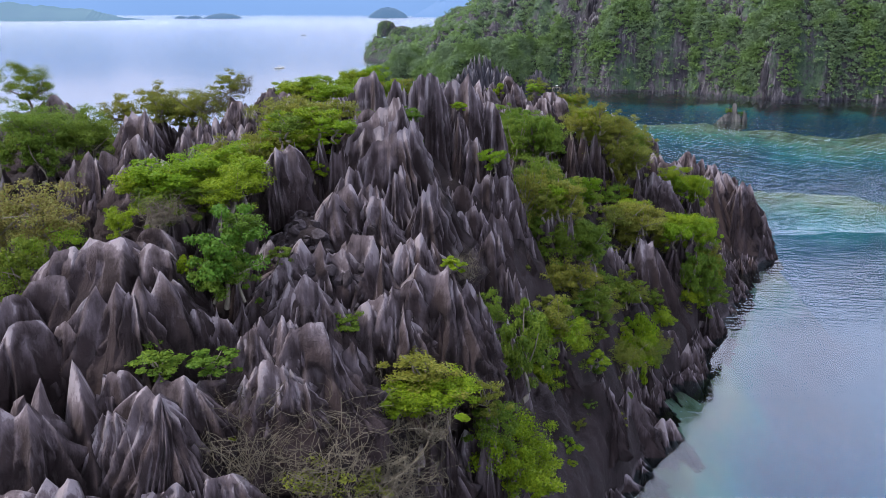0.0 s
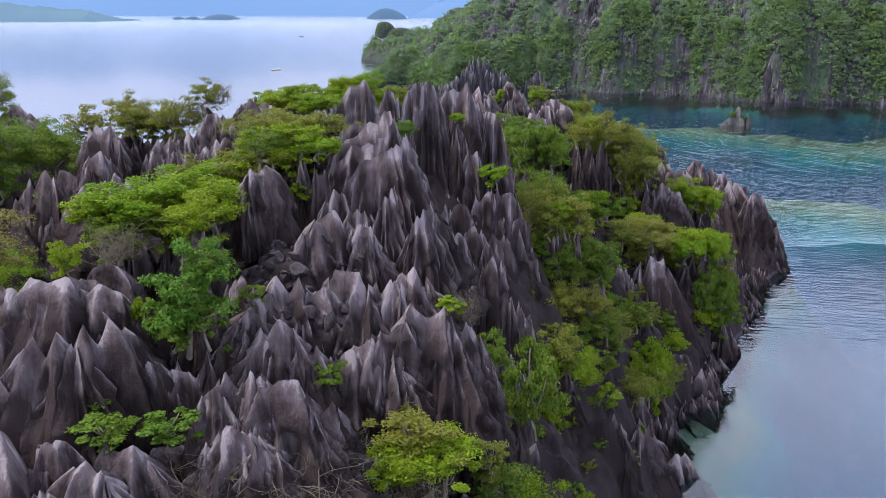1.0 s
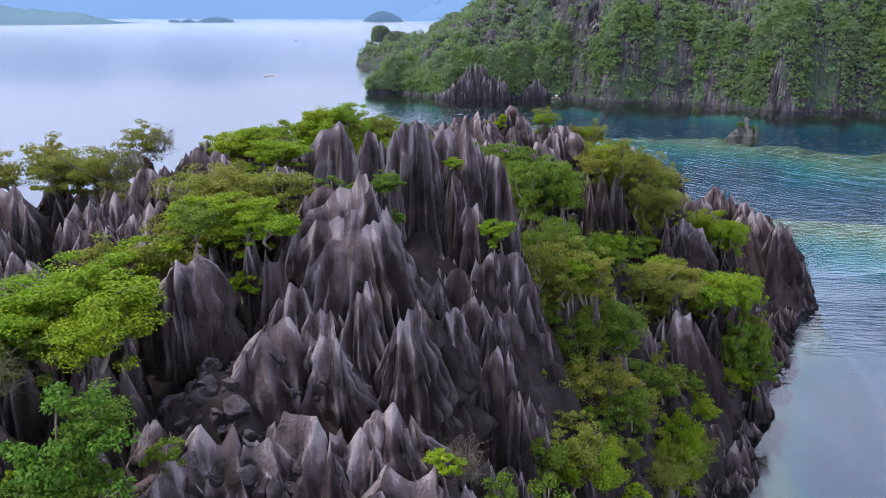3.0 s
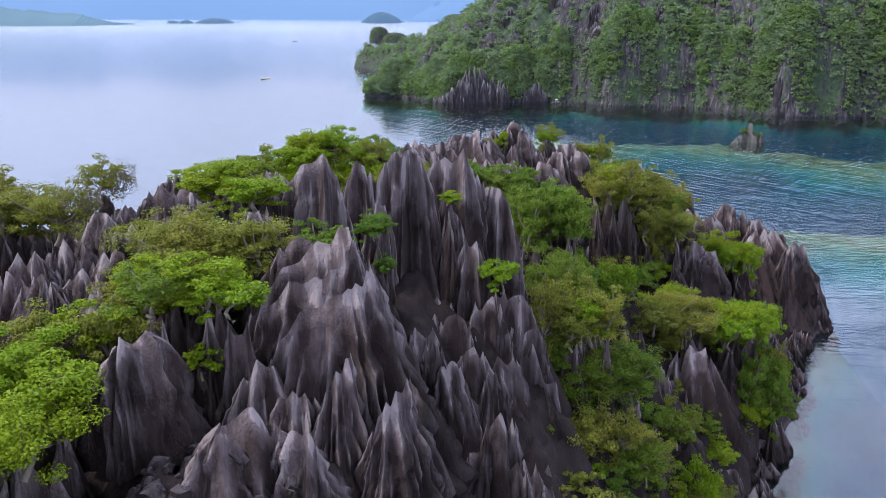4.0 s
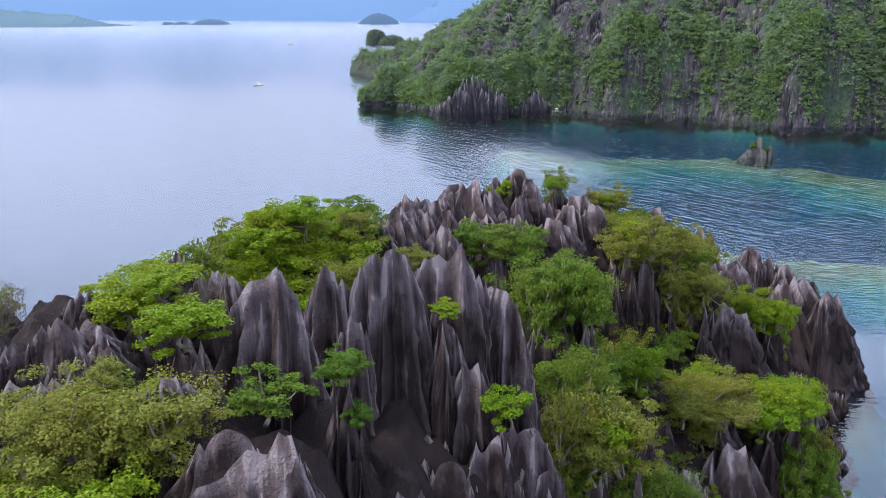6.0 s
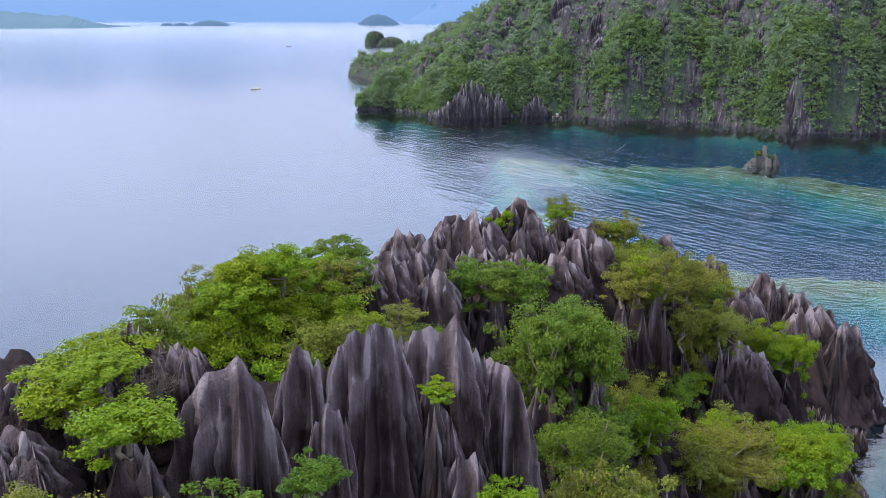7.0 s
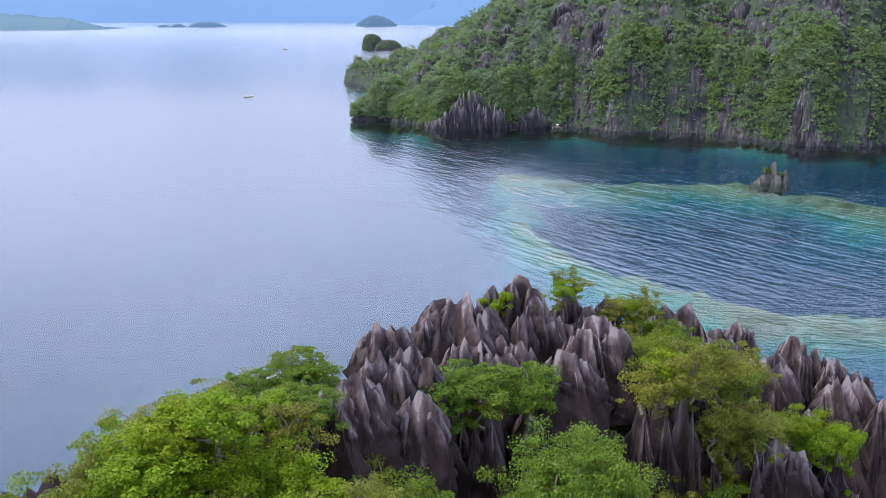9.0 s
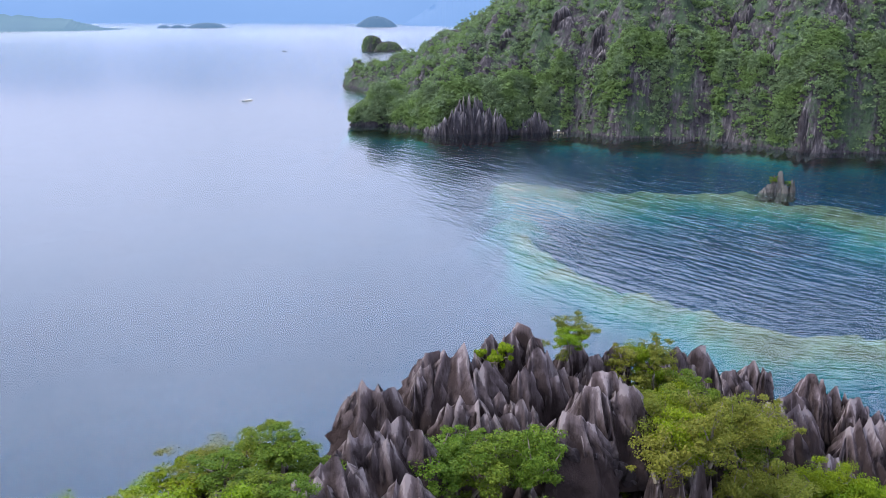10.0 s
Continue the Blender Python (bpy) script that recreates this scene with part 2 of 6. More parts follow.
    k.link(k.math("ADD", far, k.math("MULTIPLY", fresh, 0.20)), gl.inputs["Roughness"])
    gl.inputs["Color"].default_value = (0.97, 0.96, 0.96, 1)
    tr = k.n.new("ShaderNodeBsdfTransparent")
    tr.inputs["Color"].default_value = (0.75, 0.93, 0.93, 1)
    fr = k.node("ShaderNodeFresnel", IOR=1.38)
    k.link(b.outputs["Normal"], gl.inputs["Normal"])
    k.link(b.outputs["Normal"], fr.inputs["Normal"])
    mx = k.n.new("ShaderNodeMixShader")
    k.link(fr.outputs[0], mx.inputs["Fac"])
    k.link(tr.outputs[0], mx.inputs[1])
    k.link(gl.outputs[0], mx.inputs[2])
    k.link(mx.outputs[0], k.out.inputs["Surface"])
    return k.m


def seabed_material():
    """Reef flats, sand and weed; the light the water swallows with depth is put into the bed's colour."""
    k = Mat("seabed")
    geo = k.n.new("ShaderNodeNewGeometry")
    sp = k.n.new("ShaderNodeSeparateXYZ")
    k.link(geo.outputs["Position"], sp.inputs[0])
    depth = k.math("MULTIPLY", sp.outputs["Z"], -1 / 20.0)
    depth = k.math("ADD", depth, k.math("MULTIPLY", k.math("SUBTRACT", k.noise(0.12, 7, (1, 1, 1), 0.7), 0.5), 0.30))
    # the ramp paints the water's absorption: turquoise shallows to dark blue
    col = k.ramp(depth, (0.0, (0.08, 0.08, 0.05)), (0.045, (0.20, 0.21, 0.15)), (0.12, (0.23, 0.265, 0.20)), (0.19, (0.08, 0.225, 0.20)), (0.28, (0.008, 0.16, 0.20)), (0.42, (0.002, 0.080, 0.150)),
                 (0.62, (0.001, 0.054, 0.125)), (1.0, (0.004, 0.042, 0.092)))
    weed = k.ramp(k.noise(0.22, 7, (1, 1, 1), 0.75), (0.42, (0, 0, 0)), (0.56, (0.95, 0.95, 0.95)))
    shallow = k.ramp(depth, (0.04, (0.85, 0.85, 0.85)), (0.30, (0, 0, 0)))
    col = k.mix(k.math("MULTIPLY", weed, shallow), col, (0.045, 0.058, 0.026))
    k.link(col, k.bsdf.inputs["Base Color"])
    k.bsdf.inputs["Roughness"].default_value = 1.0
    k.bsdf.inputs["Specular IOR Level"].default_value = 0.0
    return k.m


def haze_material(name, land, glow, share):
    """Land so far off that the air in front of it glows: the land's own surface emits that haze."""
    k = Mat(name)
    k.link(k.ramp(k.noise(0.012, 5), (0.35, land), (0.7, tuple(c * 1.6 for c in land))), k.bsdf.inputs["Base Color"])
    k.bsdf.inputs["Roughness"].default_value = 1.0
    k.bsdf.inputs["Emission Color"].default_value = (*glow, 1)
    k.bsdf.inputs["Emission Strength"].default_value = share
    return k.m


def headland_material():
    """Cliff rock under a mat of creepers and low scrub, with the channel's haze mixed into both colours."""
    k = Mat("headland_scrub_and_rock")
    streak = k.noise(0.9, 5, (1, 1, 0.08), 0.6)
    rock = k.ramp(streak, (0.35, (0.03, 0.028, 0.034)), (0.55, (0.07, 0.063, 0.072)), (0.72, (0.20, 0.18, 0.19)))
    mat = k.ramp(k.noise(0.6, 5), (0.3, (0.034, 0.052, 0.036)), (0.7, (0.075, 0.112, 0.06)))
    geo = k.n.new("ShaderNodeNewGeometry")
    sp = k.n.new("ShaderNodeSeparateXYZ")
    k.link(geo.outputs["Position"], sp.inputs[0])
    foot = k.math("MINIMUM", k.math("MULTIPLY", k.math("SUBTRACT", sp.outputs["Z"], 1.2), 0.16), 0.0)      # the sea keeps the cliff foot bare
    where = k.math("ADD", k.math("ADD", k.noise(0.10, 4, (1, 1, 0.35)), foot), k.math("MULTIPLY", k.noise(0.7, 4), 0.5))
    k.link(k.mix(k.ramp(where, (0.69, (0, 0, 0)), (0.84, (1, 1, 1))), rock, mat), k.bsdf.inputs["Base Color"])
    k.bsdf.inputs["Roughness"].default_value = 0.95
    k.bsdf.inputs["Specular IOR Level"].default_value = 0.1
    k.bump(k.math("ADD", streak, k.noise(0.8, 5)), 1.0, 0.8)
    return k.m


WATER, SEABED = water_material(), seabed_material()
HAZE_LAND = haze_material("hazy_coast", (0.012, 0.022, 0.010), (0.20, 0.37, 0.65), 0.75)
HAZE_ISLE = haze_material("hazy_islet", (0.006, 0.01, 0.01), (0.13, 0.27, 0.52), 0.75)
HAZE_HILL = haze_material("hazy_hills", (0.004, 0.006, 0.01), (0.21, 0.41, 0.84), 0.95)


def plain(name, colour, rough=0.5):
    k = Mat(name)
    k.link(k.ramp(k.noise(4.0, 3), (0.3, tuple(c * 0.85 for c in colour)), (0.7, colour)), k.bsdf.inputs["Base Color"])
    k.bsdf.inputs["Roughness"].default_value = rough
    return k.m


HULL_WHITE, HULL_DARK, BAMBOO = plain("white_hull_paint", (0.8, 0.8, 0.8)), plain("dark_hull_paint", (0.05, 0.06, 0.08)), plain("bamboo", (0.5, 0.42, 0.28))


# ---- geometry helpers ----
def hash3(i, j, k, seed):
    n = (i * 374761393 + j * 668265263 + k * 2147483647 + seed * 1274126177) & 0xFFFFFFFF
    n = ((n ^ (n >> 13)) * 1274126177) & 0xFFFFFFFF
    return ((n ^ (n >> 16)) & 0xFFFF) / 65535.0


def vnoise(x, y, z=0.0, seed=0):
    """Smooth value noise in 0..1 on arrays."""
    x, y, z = np.broadcast_arrays(np.asarray(x, float), np.asarray(y, float), np.asarray(z, float))
    i, j, k = (np.floor(v).astype(np.int64) for v in (x, y, z))
    u, v, w = x - i, y - j, z - k
    u, v, w = (a * a * (3 - 2 * a) for a in (u, v, w))
    total = np.zeros(x.shape)
    for a in (0, 1):
        for b in (0, 1):
            for c in (0, 1):
                total += hash3(i + a, j + b, k + c, seed) * (u if a else 1 - u) * (v if b else 1 - v) * (w if c else 1 - w)
    return total


def fbm(x, y, z=0.0, seed=0, octaves=3):
    s, amp, norm = 0.0, 1.0, 0.0
    for o in range(octaves):
        s = s + amp * vnoise(np.asarray(x) * 2 ** o, np.asarray(y) * 2 ** o, np.asarray(z) * 2 ** o, seed + o)
        norm, amp = norm + amp, amp * 0.5
    return s / norm


def cones(x, y, cell, sharp, seed, aniso=1.0, turn=0.0):
    """A field of sharp little spires with random heights, one to a cell."""
    c, s = math.cos(turn), math.sin(turn)
    px, py = (x * c + y * s) / cell * aniso, (y * c - x * s) / cell
    i, j = np.floor(px).astype(np.int64), np.floor(py).astype(np.int64)
    best = np.zeros(px.shape)
    for a in (-1, 0, 1):
        for b in (-1, 0, 1):
            qi, qj = i + a, j + b
            dx, dy = px - qi - hash3(qi, qj, 0 * qi, seed), py - qj - hash3(qi, qj, 0 * qi, seed + 1)
            r = np.sqrt(dx * dx + dy * dy)
            top = 0.35 + 0.65 * hash3(qi, qj, 0 * qi, seed + 2)
            ang = np.arctan2(dy, dx) + 6.28 * hash3(qi, qj, 0 * qi, seed + 3)
            flute = 1 - np.abs(np.sin(ang * 3.5))
            rr = r / (0.72 + 0.30 * flute)
            best = np.maximum(best, top * np.clip(1 - rr, 0, 1) ** sharp)
    return best


def np_mesh(name, verts, faces, mat, smooth=True, washed=None):
    """A mesh from arrays; all faces have the same number of corners."""
    me = bpy.data.meshes.new(name)
    verts, faces = np.asarray(verts, np.float32), np.asarray(faces, np.int32)
    n, k = faces.shape
    me.vertices.add(len(verts))
    me.vertices.foreach_set("co", verts.ravel())
    me.loops.add(n * k)
    me.loops.foreach_set("vertex_index", faces.ravel())
    me.polygons.add(n)
    me.polygons.foreach_set("loop_start", np.arange(0, n * k, k, dtype=np.int32))
    me.polygons.foreach_set("use_smooth", np.full(n, smooth))
    me.update(calc_edges=True)
    me.materials.append(mat)
    if washed is not None:
        me.attributes.new("washed", "FLOAT", "POINT").data.foreach_set("value", np.asarray(washed, np.float32).ravel())
    return me


def grid_faces(nu, nv, wrap=False):
    u, v = np.meshgrid(np.arange(nu - 1), np.arange(nv if wrap else nv - 1), indexing="ij")
    w = (v + 1) % nv
    return np.stack([u * nv + v, u * nv + w, (u + 1) * nv + w, (u + 1) * nv + v], -1).reshape(-1, 4)


def height_sheet(name, x0, x1, y0, y1, step, height, mat, keep=None):
    xs, ys = np.arange(x0, x1 + step / 2, step), np.arange(y0, y1 + step / 2, step)
    gx, gy = np.meshgrid(xs, ys, indexing="ij")
    gz = height(gx, gy)
    f = grid_faces(len(xs), len(ys))[:, ::-1]
    if keep is not None:
        ok = keep(gx, gy, gz).ravel()
        f = f[ok[f].any(axis=1)]
        used = np.zeros(gx.size, bool)
        used[f.ravel()] = True
        renum = np.cumsum(used) - 1
        v = np.stack([gx, gy, gz], -1).reshape(-1, 3)[used]
        f = renum[f]
    else:
        v = np.stack([gx, gy, gz], -1).reshape(-1, 3)
    f = f[:, ::-1]
    return np_mesh(name, v, f, mat)


def inside_distance(x, y, outline):
    """Distance to a closed outline: positive inside, negative outside."""
    best, inside = np.full(x.shape, 1e9), np.zeros(x.shape, bool)
    for (ax, ay), (bx, by) in zip(outline, outline[1:] + outline[:1]):
        dx, dy = bx - ax, by - ay
        t = np.clip(((x - ax) * dx + (y - ay) * dy) / (dx * dx + dy * dy), 0, 1)
        best = np.minimum(best, np.hypot(x - ax - t * dx, y - ay - t * dy))
        inside ^= ((ay > y) != (by > y)) & (x < (bx - ax) * (y - ay) / (by - ay + 1e-12) + ax)
    return np.where(inside, best, -best)


def part(name, me, parent, label=""):
    ob = new(name, me)
    ob.parent = parent
    return tagged(ob, label)


def tube(points, radii, sides=5):
    """Vertices and quads of a tapered tube along points."""
    pts, vs = [Vector(p) for p in points], []
    for i, p in enumerate(pts):
        d = (pts[min(i + 1, len(pts) - 1)] - pts[max(i - 1, 0)]).normalized()
        a = d.orthogonal().normalized()
        b = d.cross(a)
        vs += [tuple(p + float(radii[i]) * (math.cos(6.2832 * s / sides) * a + math.sin(6.2832 * s / sides) * b)) for s in range(sides)]
    return np.array(vs), grid_faces(len(pts), sides, True)


def joined(pieces):
    vs, fs, n = [], [], 0
    for v, f in pieces:
        vs.append(v)
        fs.append(np.asarray(f) + n)
        n += len(v)
    return np.concatenate(vs), np.concatenate(fs)


# ---- the island's ground ----
ISLAND = [(-8, -8), (2, 18), (8, 42), (12.5, 58), (18.5, 70.5), (22, 79), (28, 86), (31, 95), (39, 107), (43, 118), (52, 129), (51, 138),
          (40, 146), (24, 142), (10, 130), (-1, 119), (-13, 110), (-22, 100), (-30, 92), (-44, 80), (-52, 60), (-50, 36), (-40, 10), (-26, -6)]


def crest_height(x, y):
    h = np.interp(y, (0, 30, 40, 48, 58, 70, 82, 95, 110, 118, 126, 134, 145), (12, 15, 18, 21, 24, 25.5, 25, 23, 23, 20, 14, 8, 3))
    h = h - 3.0 * np.exp(-((x - 15) ** 2 + (y - 97) ** 2) / 120.0) - 1.0 * np.exp(-((x + 26) ** 2 + (y - 52) ** 2) / 300.0)
    h = h + 4.5 * np.exp(-((x + 7.6) ** 2 / 8.0 + (y - 47.0) ** 2 / 9.0)) - 6.0 * np.exp(-((x - 1.5) ** 2 + (y - 64.0) ** 2) / 16.0)
    return h - np.clip(np.abs(x + 8) - 24, 0, 40) * 0.25


def ground_base(x, y):
    """The island without its spires."""
    x, y = np.asarray(x, float), np.asarray(y, float)
    d = inside_distance(x, y, ISLAND) + (fbm(x / 7.0, y / 7.0, 0, 11) - 0.5) * 5.0
    soft = np.interp(x, (-5, 3, 10), (3.5, 10.5, 13.0))
    up = crest_height(x, y) * (1 - np.exp(-np.clip(d, 0, None) / soft)) + 1.6 * np.clip(d / 0.8, 0, 1)
    return np.where(d > 0, up, np.clip(d * 0.9, -7, 0)) + (fbm(x / 5.0, y / 5.0, 0, 5) - 0.5) * 3.0 * np.clip(d / 3, 0, 1)


def ground_height(x, y):
    base = ground_base(x, y)
    rise = np.clip(base / 3.0, 0, 1)
    wx, wy = x + (fbm(x / 2.0, y / 2.0, 0, 21) - 0.5) * 1.6, y + (fbm(x / 2.0, y / 2.0, 0, 31) - 0.5) * 1.6
    return base + rise * (3.0 * cones(wx, wy, 3.0, 0.8, 41, 1.25, 0.5) + 0.9 * cones(wx, wy, 1.25, 0.8, 51, 1.3, 0.9) - 1.2)


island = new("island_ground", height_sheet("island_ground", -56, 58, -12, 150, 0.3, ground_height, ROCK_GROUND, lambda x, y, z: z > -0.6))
tagged(island, "dark weathered limestone karst with sharp small spires", "rock", kind="structure")


# ---- sea ----
def far_grid(name, half, mat, z):
    v = [(-half, -1500, z), (half, -1500, z), (half, 4600, z), (-half, 4600, z)]
    return np_mesh(name, v, [(0, 1, 2, 3)], mat, False)


water = tagged(new("water", far_grid("water", 3200, WATER, 0.0)), "calm blue sea with fine wind ripples", "sea", kind="structure")

HEADLAND = [(-36, 432), (-17, 435), (-4, 418), (3, 407), (27, 408), (44, 412), (58, 410), (78, 396), (110, 391), (127, 368), (139, 358),
            (163, 357), (210, 345), (290, 300), (350, 210), (420, 120), (700, 120), (900, 500), (700, 900), (100, 900), (-20, 700), (-56, 648), (-58, 632),
            (-44, 612), (-12, 560), (-14, 490)]


def line_distance(x, y, line):
    best = np.full(x.shape, 1e9)
    for (ax, ay), (bx, by) in zip(line, line[1:]):
        t = np.clip(((x - ax) * (bx - ax) + (y - ay) * (by - ay)) / ((bx - ax) ** 2 + (by - ay) ** 2), 0, 1)
        best = np.minimum(best, np.hypot(x - ax - t * (bx - ax), y - ay - t * (by - ay)))
    return best


def bed_height(x, y):
    d1 = -inside_distance(x, y, ISLAND)
    d2 = -inside_distance(x, y, HEADLAND)
    n = (fbm(x / 14.0, y / 14.0, 0, 71, 4) - 0.5)
    x, y = x + (fbm(x / 16.0, y / 16.0, 0, 73, 3) - 0.5) * 16, y + (fbm(x / 16.0, y / 16.0, 0, 76, 3) - 0.5) * 22
    near = -0.4 - np.clip(d1, 0, 60) * np.interp(y, (40, 70, 90, 115), (0.55, 0.65, 0.9, 1.2))
    shelf = -2.9 - 1.8 * np.clip((45 - x) / 28, 0, 1) - np.clip(line_distance(x, y, ((30, 314), (24, 290), (24, 255), (31, 222), (42, 200), (58, 187), (78, 180), (120, 172), (180, 170))) - 3 - 3 * np.clip((x - 30) / 40, 0, 1), 0, 60) * 0.85
    bar = -2.5 - 2.0 * np.clip((56 - x) / 34, 0, 1) - np.clip(line_distance(x, y, ((26, 316), (42, 306), (60, 294), (73, 293), (88, 294), (102, 286), (120, 268), (170, 258))) - 2.5 - 3 * np.clip((x - 60) / 60, 0, 1), 0, 60) * 0.8
    patch = -1.0 - np.clip(np.hypot((x - 150) * 0.4, y - 258) - 9, 0, 60) * 0.6
    coast = -3.6 - np.clip(d2, 0, 60) * 1.6
    z = np.maximum.reduce([near, shelf, bar, patch, coast, -15.5 - 6.0 * np.clip((70 - x - 0.1 * (y - 150)) / 150, 0, 1)])
    return z + n * 6.5 * np.clip(-z / 3.5, 0, 1)


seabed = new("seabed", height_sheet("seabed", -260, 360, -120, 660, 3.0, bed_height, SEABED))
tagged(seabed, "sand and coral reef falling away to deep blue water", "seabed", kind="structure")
deep = tagged(new("sea_floor", far_grid("sea_floor", 3200, SEABED, -25.0)), "sea floor tinted with the deep water's blue", "seabed", kind="structure")


# ---- the wooded headland across the channel ----
def headland_height(x, y):
    d = inside_distance(x, y, HEADLAND) + (fbm(x / 16.0, y / 16.0, 0, 81) - 0.5) * 9.0 * np.clip((x + 60) / 60, 0.2, 1)
    up = 9.0 * (1 - np.exp(-np.clip(d, 0, None) / 1.6)) + 1.15 * np.clip(d, 0, 70) + 0.5 * np.clip(d - 70, 0, 80)
    cap = np.interp(x - 0.10 * np.clip(y - 470, 0, 300), (-60, -38, -20, 0, 25, 60, 140, 260), (14, 16, 25, 36, 52, 84, 98, 100))
    up = cap * (1 - np.exp(-up * np.interp(x, (-60, 40, 100, 300), (0.8, 1.3, 2.4, 2.4)) / cap))
    spikes = cones(x + (fbm(x / 3, y / 3, 0, 82) - 0.5) * 4, y, 7.0, 0.8, 83, 1.2, 0.3)
    gully = fbm(x / 10.0, y / 24.0, 0, 84) - 0.5
    return np.where(d > 0, up + np.clip(d / 4, 0, 1) * (spikes * 9.0 - 3 + gully * 14.0), np.clip(d, -6, 0))


headland = new("headland_ground", height_sheet("headland_ground", -70, 470, 110, 720, 1.9, headland_height, headland_material(), lambda x, y, z: z > -0.7))
tagged(headland, "grey limestone cliff of a wooded headland", "cliff", kind="structure")


def leaf_cloud(rng, centres, radii, per, size, flat=0.65):
    """Leaves as folded diamonds round clump centres."""
    n = len(centres) * per
    c = np.repeat(centres, per, axis=0)
    r = np.repeat(radii, per, axis=0)
    d = rng.normal(size=(n, 3))
    d /= np.linalg.norm(d, axis=1)[:, None]
    p = c + d * r * (rng.random((n, 1)) ** 0.45) * np.array((1, 1, flat))
    nrm = d * 0.6 + rng.normal(size=(n, 3)) * 0.55 + np.array((0, 0, 0.7))
    nrm /= np.linalg.norm(nrm, axis=1)[:, None]
    t = np.cross(nrm, rng.normal(size=(n, 3)))
    t /= np.linalg.norm(t, axis=1)[:, None]
    b = np.cross(nrm, t)
    s = size * rng.uniform(0.6, 1.35, (n, 1))
    v = np.stack([p + t * s, p - t * s * 0.55 + b * s * 0.62, p - t * s * 0.55 - b * s * 0.62], 1).reshape(-1, 3)
    return v, np.arange(n * 3).reshape(-1, 3)


# ---- far coast and hills, as a hazy backdrop ----
def hill_strip(name, pts, rows, mat, seed, rough):
    """A range of hills: pts give (x, y, height) along its foot, rows the number of steps up its slope."""
    rng = np.random.default_rng(seed)
    xs = np.linspace(0, len(pts) - 1, 120)
    px, py, ph = (np.interp(xs, np.arange(len(pts)), [p[i] for p in pts]) for i in range(3))
    top = ph * (0.75 + 0.5 * fbm(xs * 1.7, 0 * xs + seed, 0, seed, 4) + rough * (rng.random(120) - 0.5))
    u = np.linspace(0, 1, rows)[:, None]
    z = -2 + (top[None] + 2) * u ** 0.8
    y = py[None] + u * (ph[None] * 2.2) + (fbm(xs[None] * 3 + 0 * u, u * 4 + 0 * xs[None], 0, seed + 9) - 0.5) * ph[None] * 0.8 * u
    v = np.stack([px[None] + 0 * u, y, z], -1).reshape(-1, 3)
    return np_mesh(name, v, grid_faces(rows, 120)[:, ::-1], mat)


def islet_mound(name, x, y, w, h, mat, seed, steep=2.0):
    a = np.linspace(0, 2 * math.pi, 36, endpoint=False)
    s = np.linspace(0, 1, 10)[:, None]
    r = (w / 2) * (0.03 + 0.97 * s ** 0.8) * (0.8 + 0.4 * fbm(np.cos(a) * 2 + 5, np.sin(a) * 2 + 5, 0, seed))
    z = h * (1 - s ** steep) + (fbm(np.cos(a)[None] * 3 + s * 4, np.sin(a)[None] * 3, 0, seed) - 0.5) * h * 0.35 * (1 - s) - 1.0 * s
    v = np.stack([x + r * np.cos(a), y + 0.5 * r * np.sin(a), z + 0 * a], -1).reshape(-1, 3)
    return np_mesh(name, v, grid_faces(10, 36, True)[:, ::-1], mat)


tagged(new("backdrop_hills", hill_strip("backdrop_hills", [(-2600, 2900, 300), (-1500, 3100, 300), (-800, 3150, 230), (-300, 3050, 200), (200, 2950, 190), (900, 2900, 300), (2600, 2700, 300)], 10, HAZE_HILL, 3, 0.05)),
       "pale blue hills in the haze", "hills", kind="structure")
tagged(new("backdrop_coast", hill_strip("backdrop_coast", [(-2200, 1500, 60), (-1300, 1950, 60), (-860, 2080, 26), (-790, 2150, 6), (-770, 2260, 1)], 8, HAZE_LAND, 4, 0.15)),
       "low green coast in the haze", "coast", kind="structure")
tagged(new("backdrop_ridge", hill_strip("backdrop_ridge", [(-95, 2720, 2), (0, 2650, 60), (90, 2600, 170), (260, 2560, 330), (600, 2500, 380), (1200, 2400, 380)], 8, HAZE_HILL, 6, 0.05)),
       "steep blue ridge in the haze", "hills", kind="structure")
for ix, iy, iw, ih, ik in ((-73, 1120, 26, 17, 5.0), (-52, 1112, 34, 11, 3.0)):
    tagged(new("wooded_islet", islet_mound("wooded_islet", ix, iy, iw, ih, headland.data.materials[0], int(iw), ik)), "small wooded limestone islet off the headland", "islet", "wooded islets")
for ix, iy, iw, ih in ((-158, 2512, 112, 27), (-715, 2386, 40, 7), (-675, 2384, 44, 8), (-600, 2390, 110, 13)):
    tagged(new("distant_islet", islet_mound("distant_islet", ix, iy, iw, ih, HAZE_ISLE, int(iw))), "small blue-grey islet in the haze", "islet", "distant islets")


# ---- rock spires ----
def scallop(x, ribs, power):
    """Hollow between neighbouring ribs: 0 on a rib, 1 midway, meeting in knife edges. Also the width of each hollow."""
    i = np.clip(np.searchsorted(ribs, x, "right") - 1, 0, len(ribs) - 2)
    wide = ribs[i + 1] - ribs[i]
    u = (x - ribs[i]) / wide
    return 1 - np.abs(2 * u - 1) ** power, wide, i


def uneven(rng, low, high, n):
    """n steps from low to high with uneven widths."""
    w = rng.uniform(0.35, 1.0, n)
    return low + (high - low) * np.concatenate([[0.0], np.cumsum(w) / w.sum()])


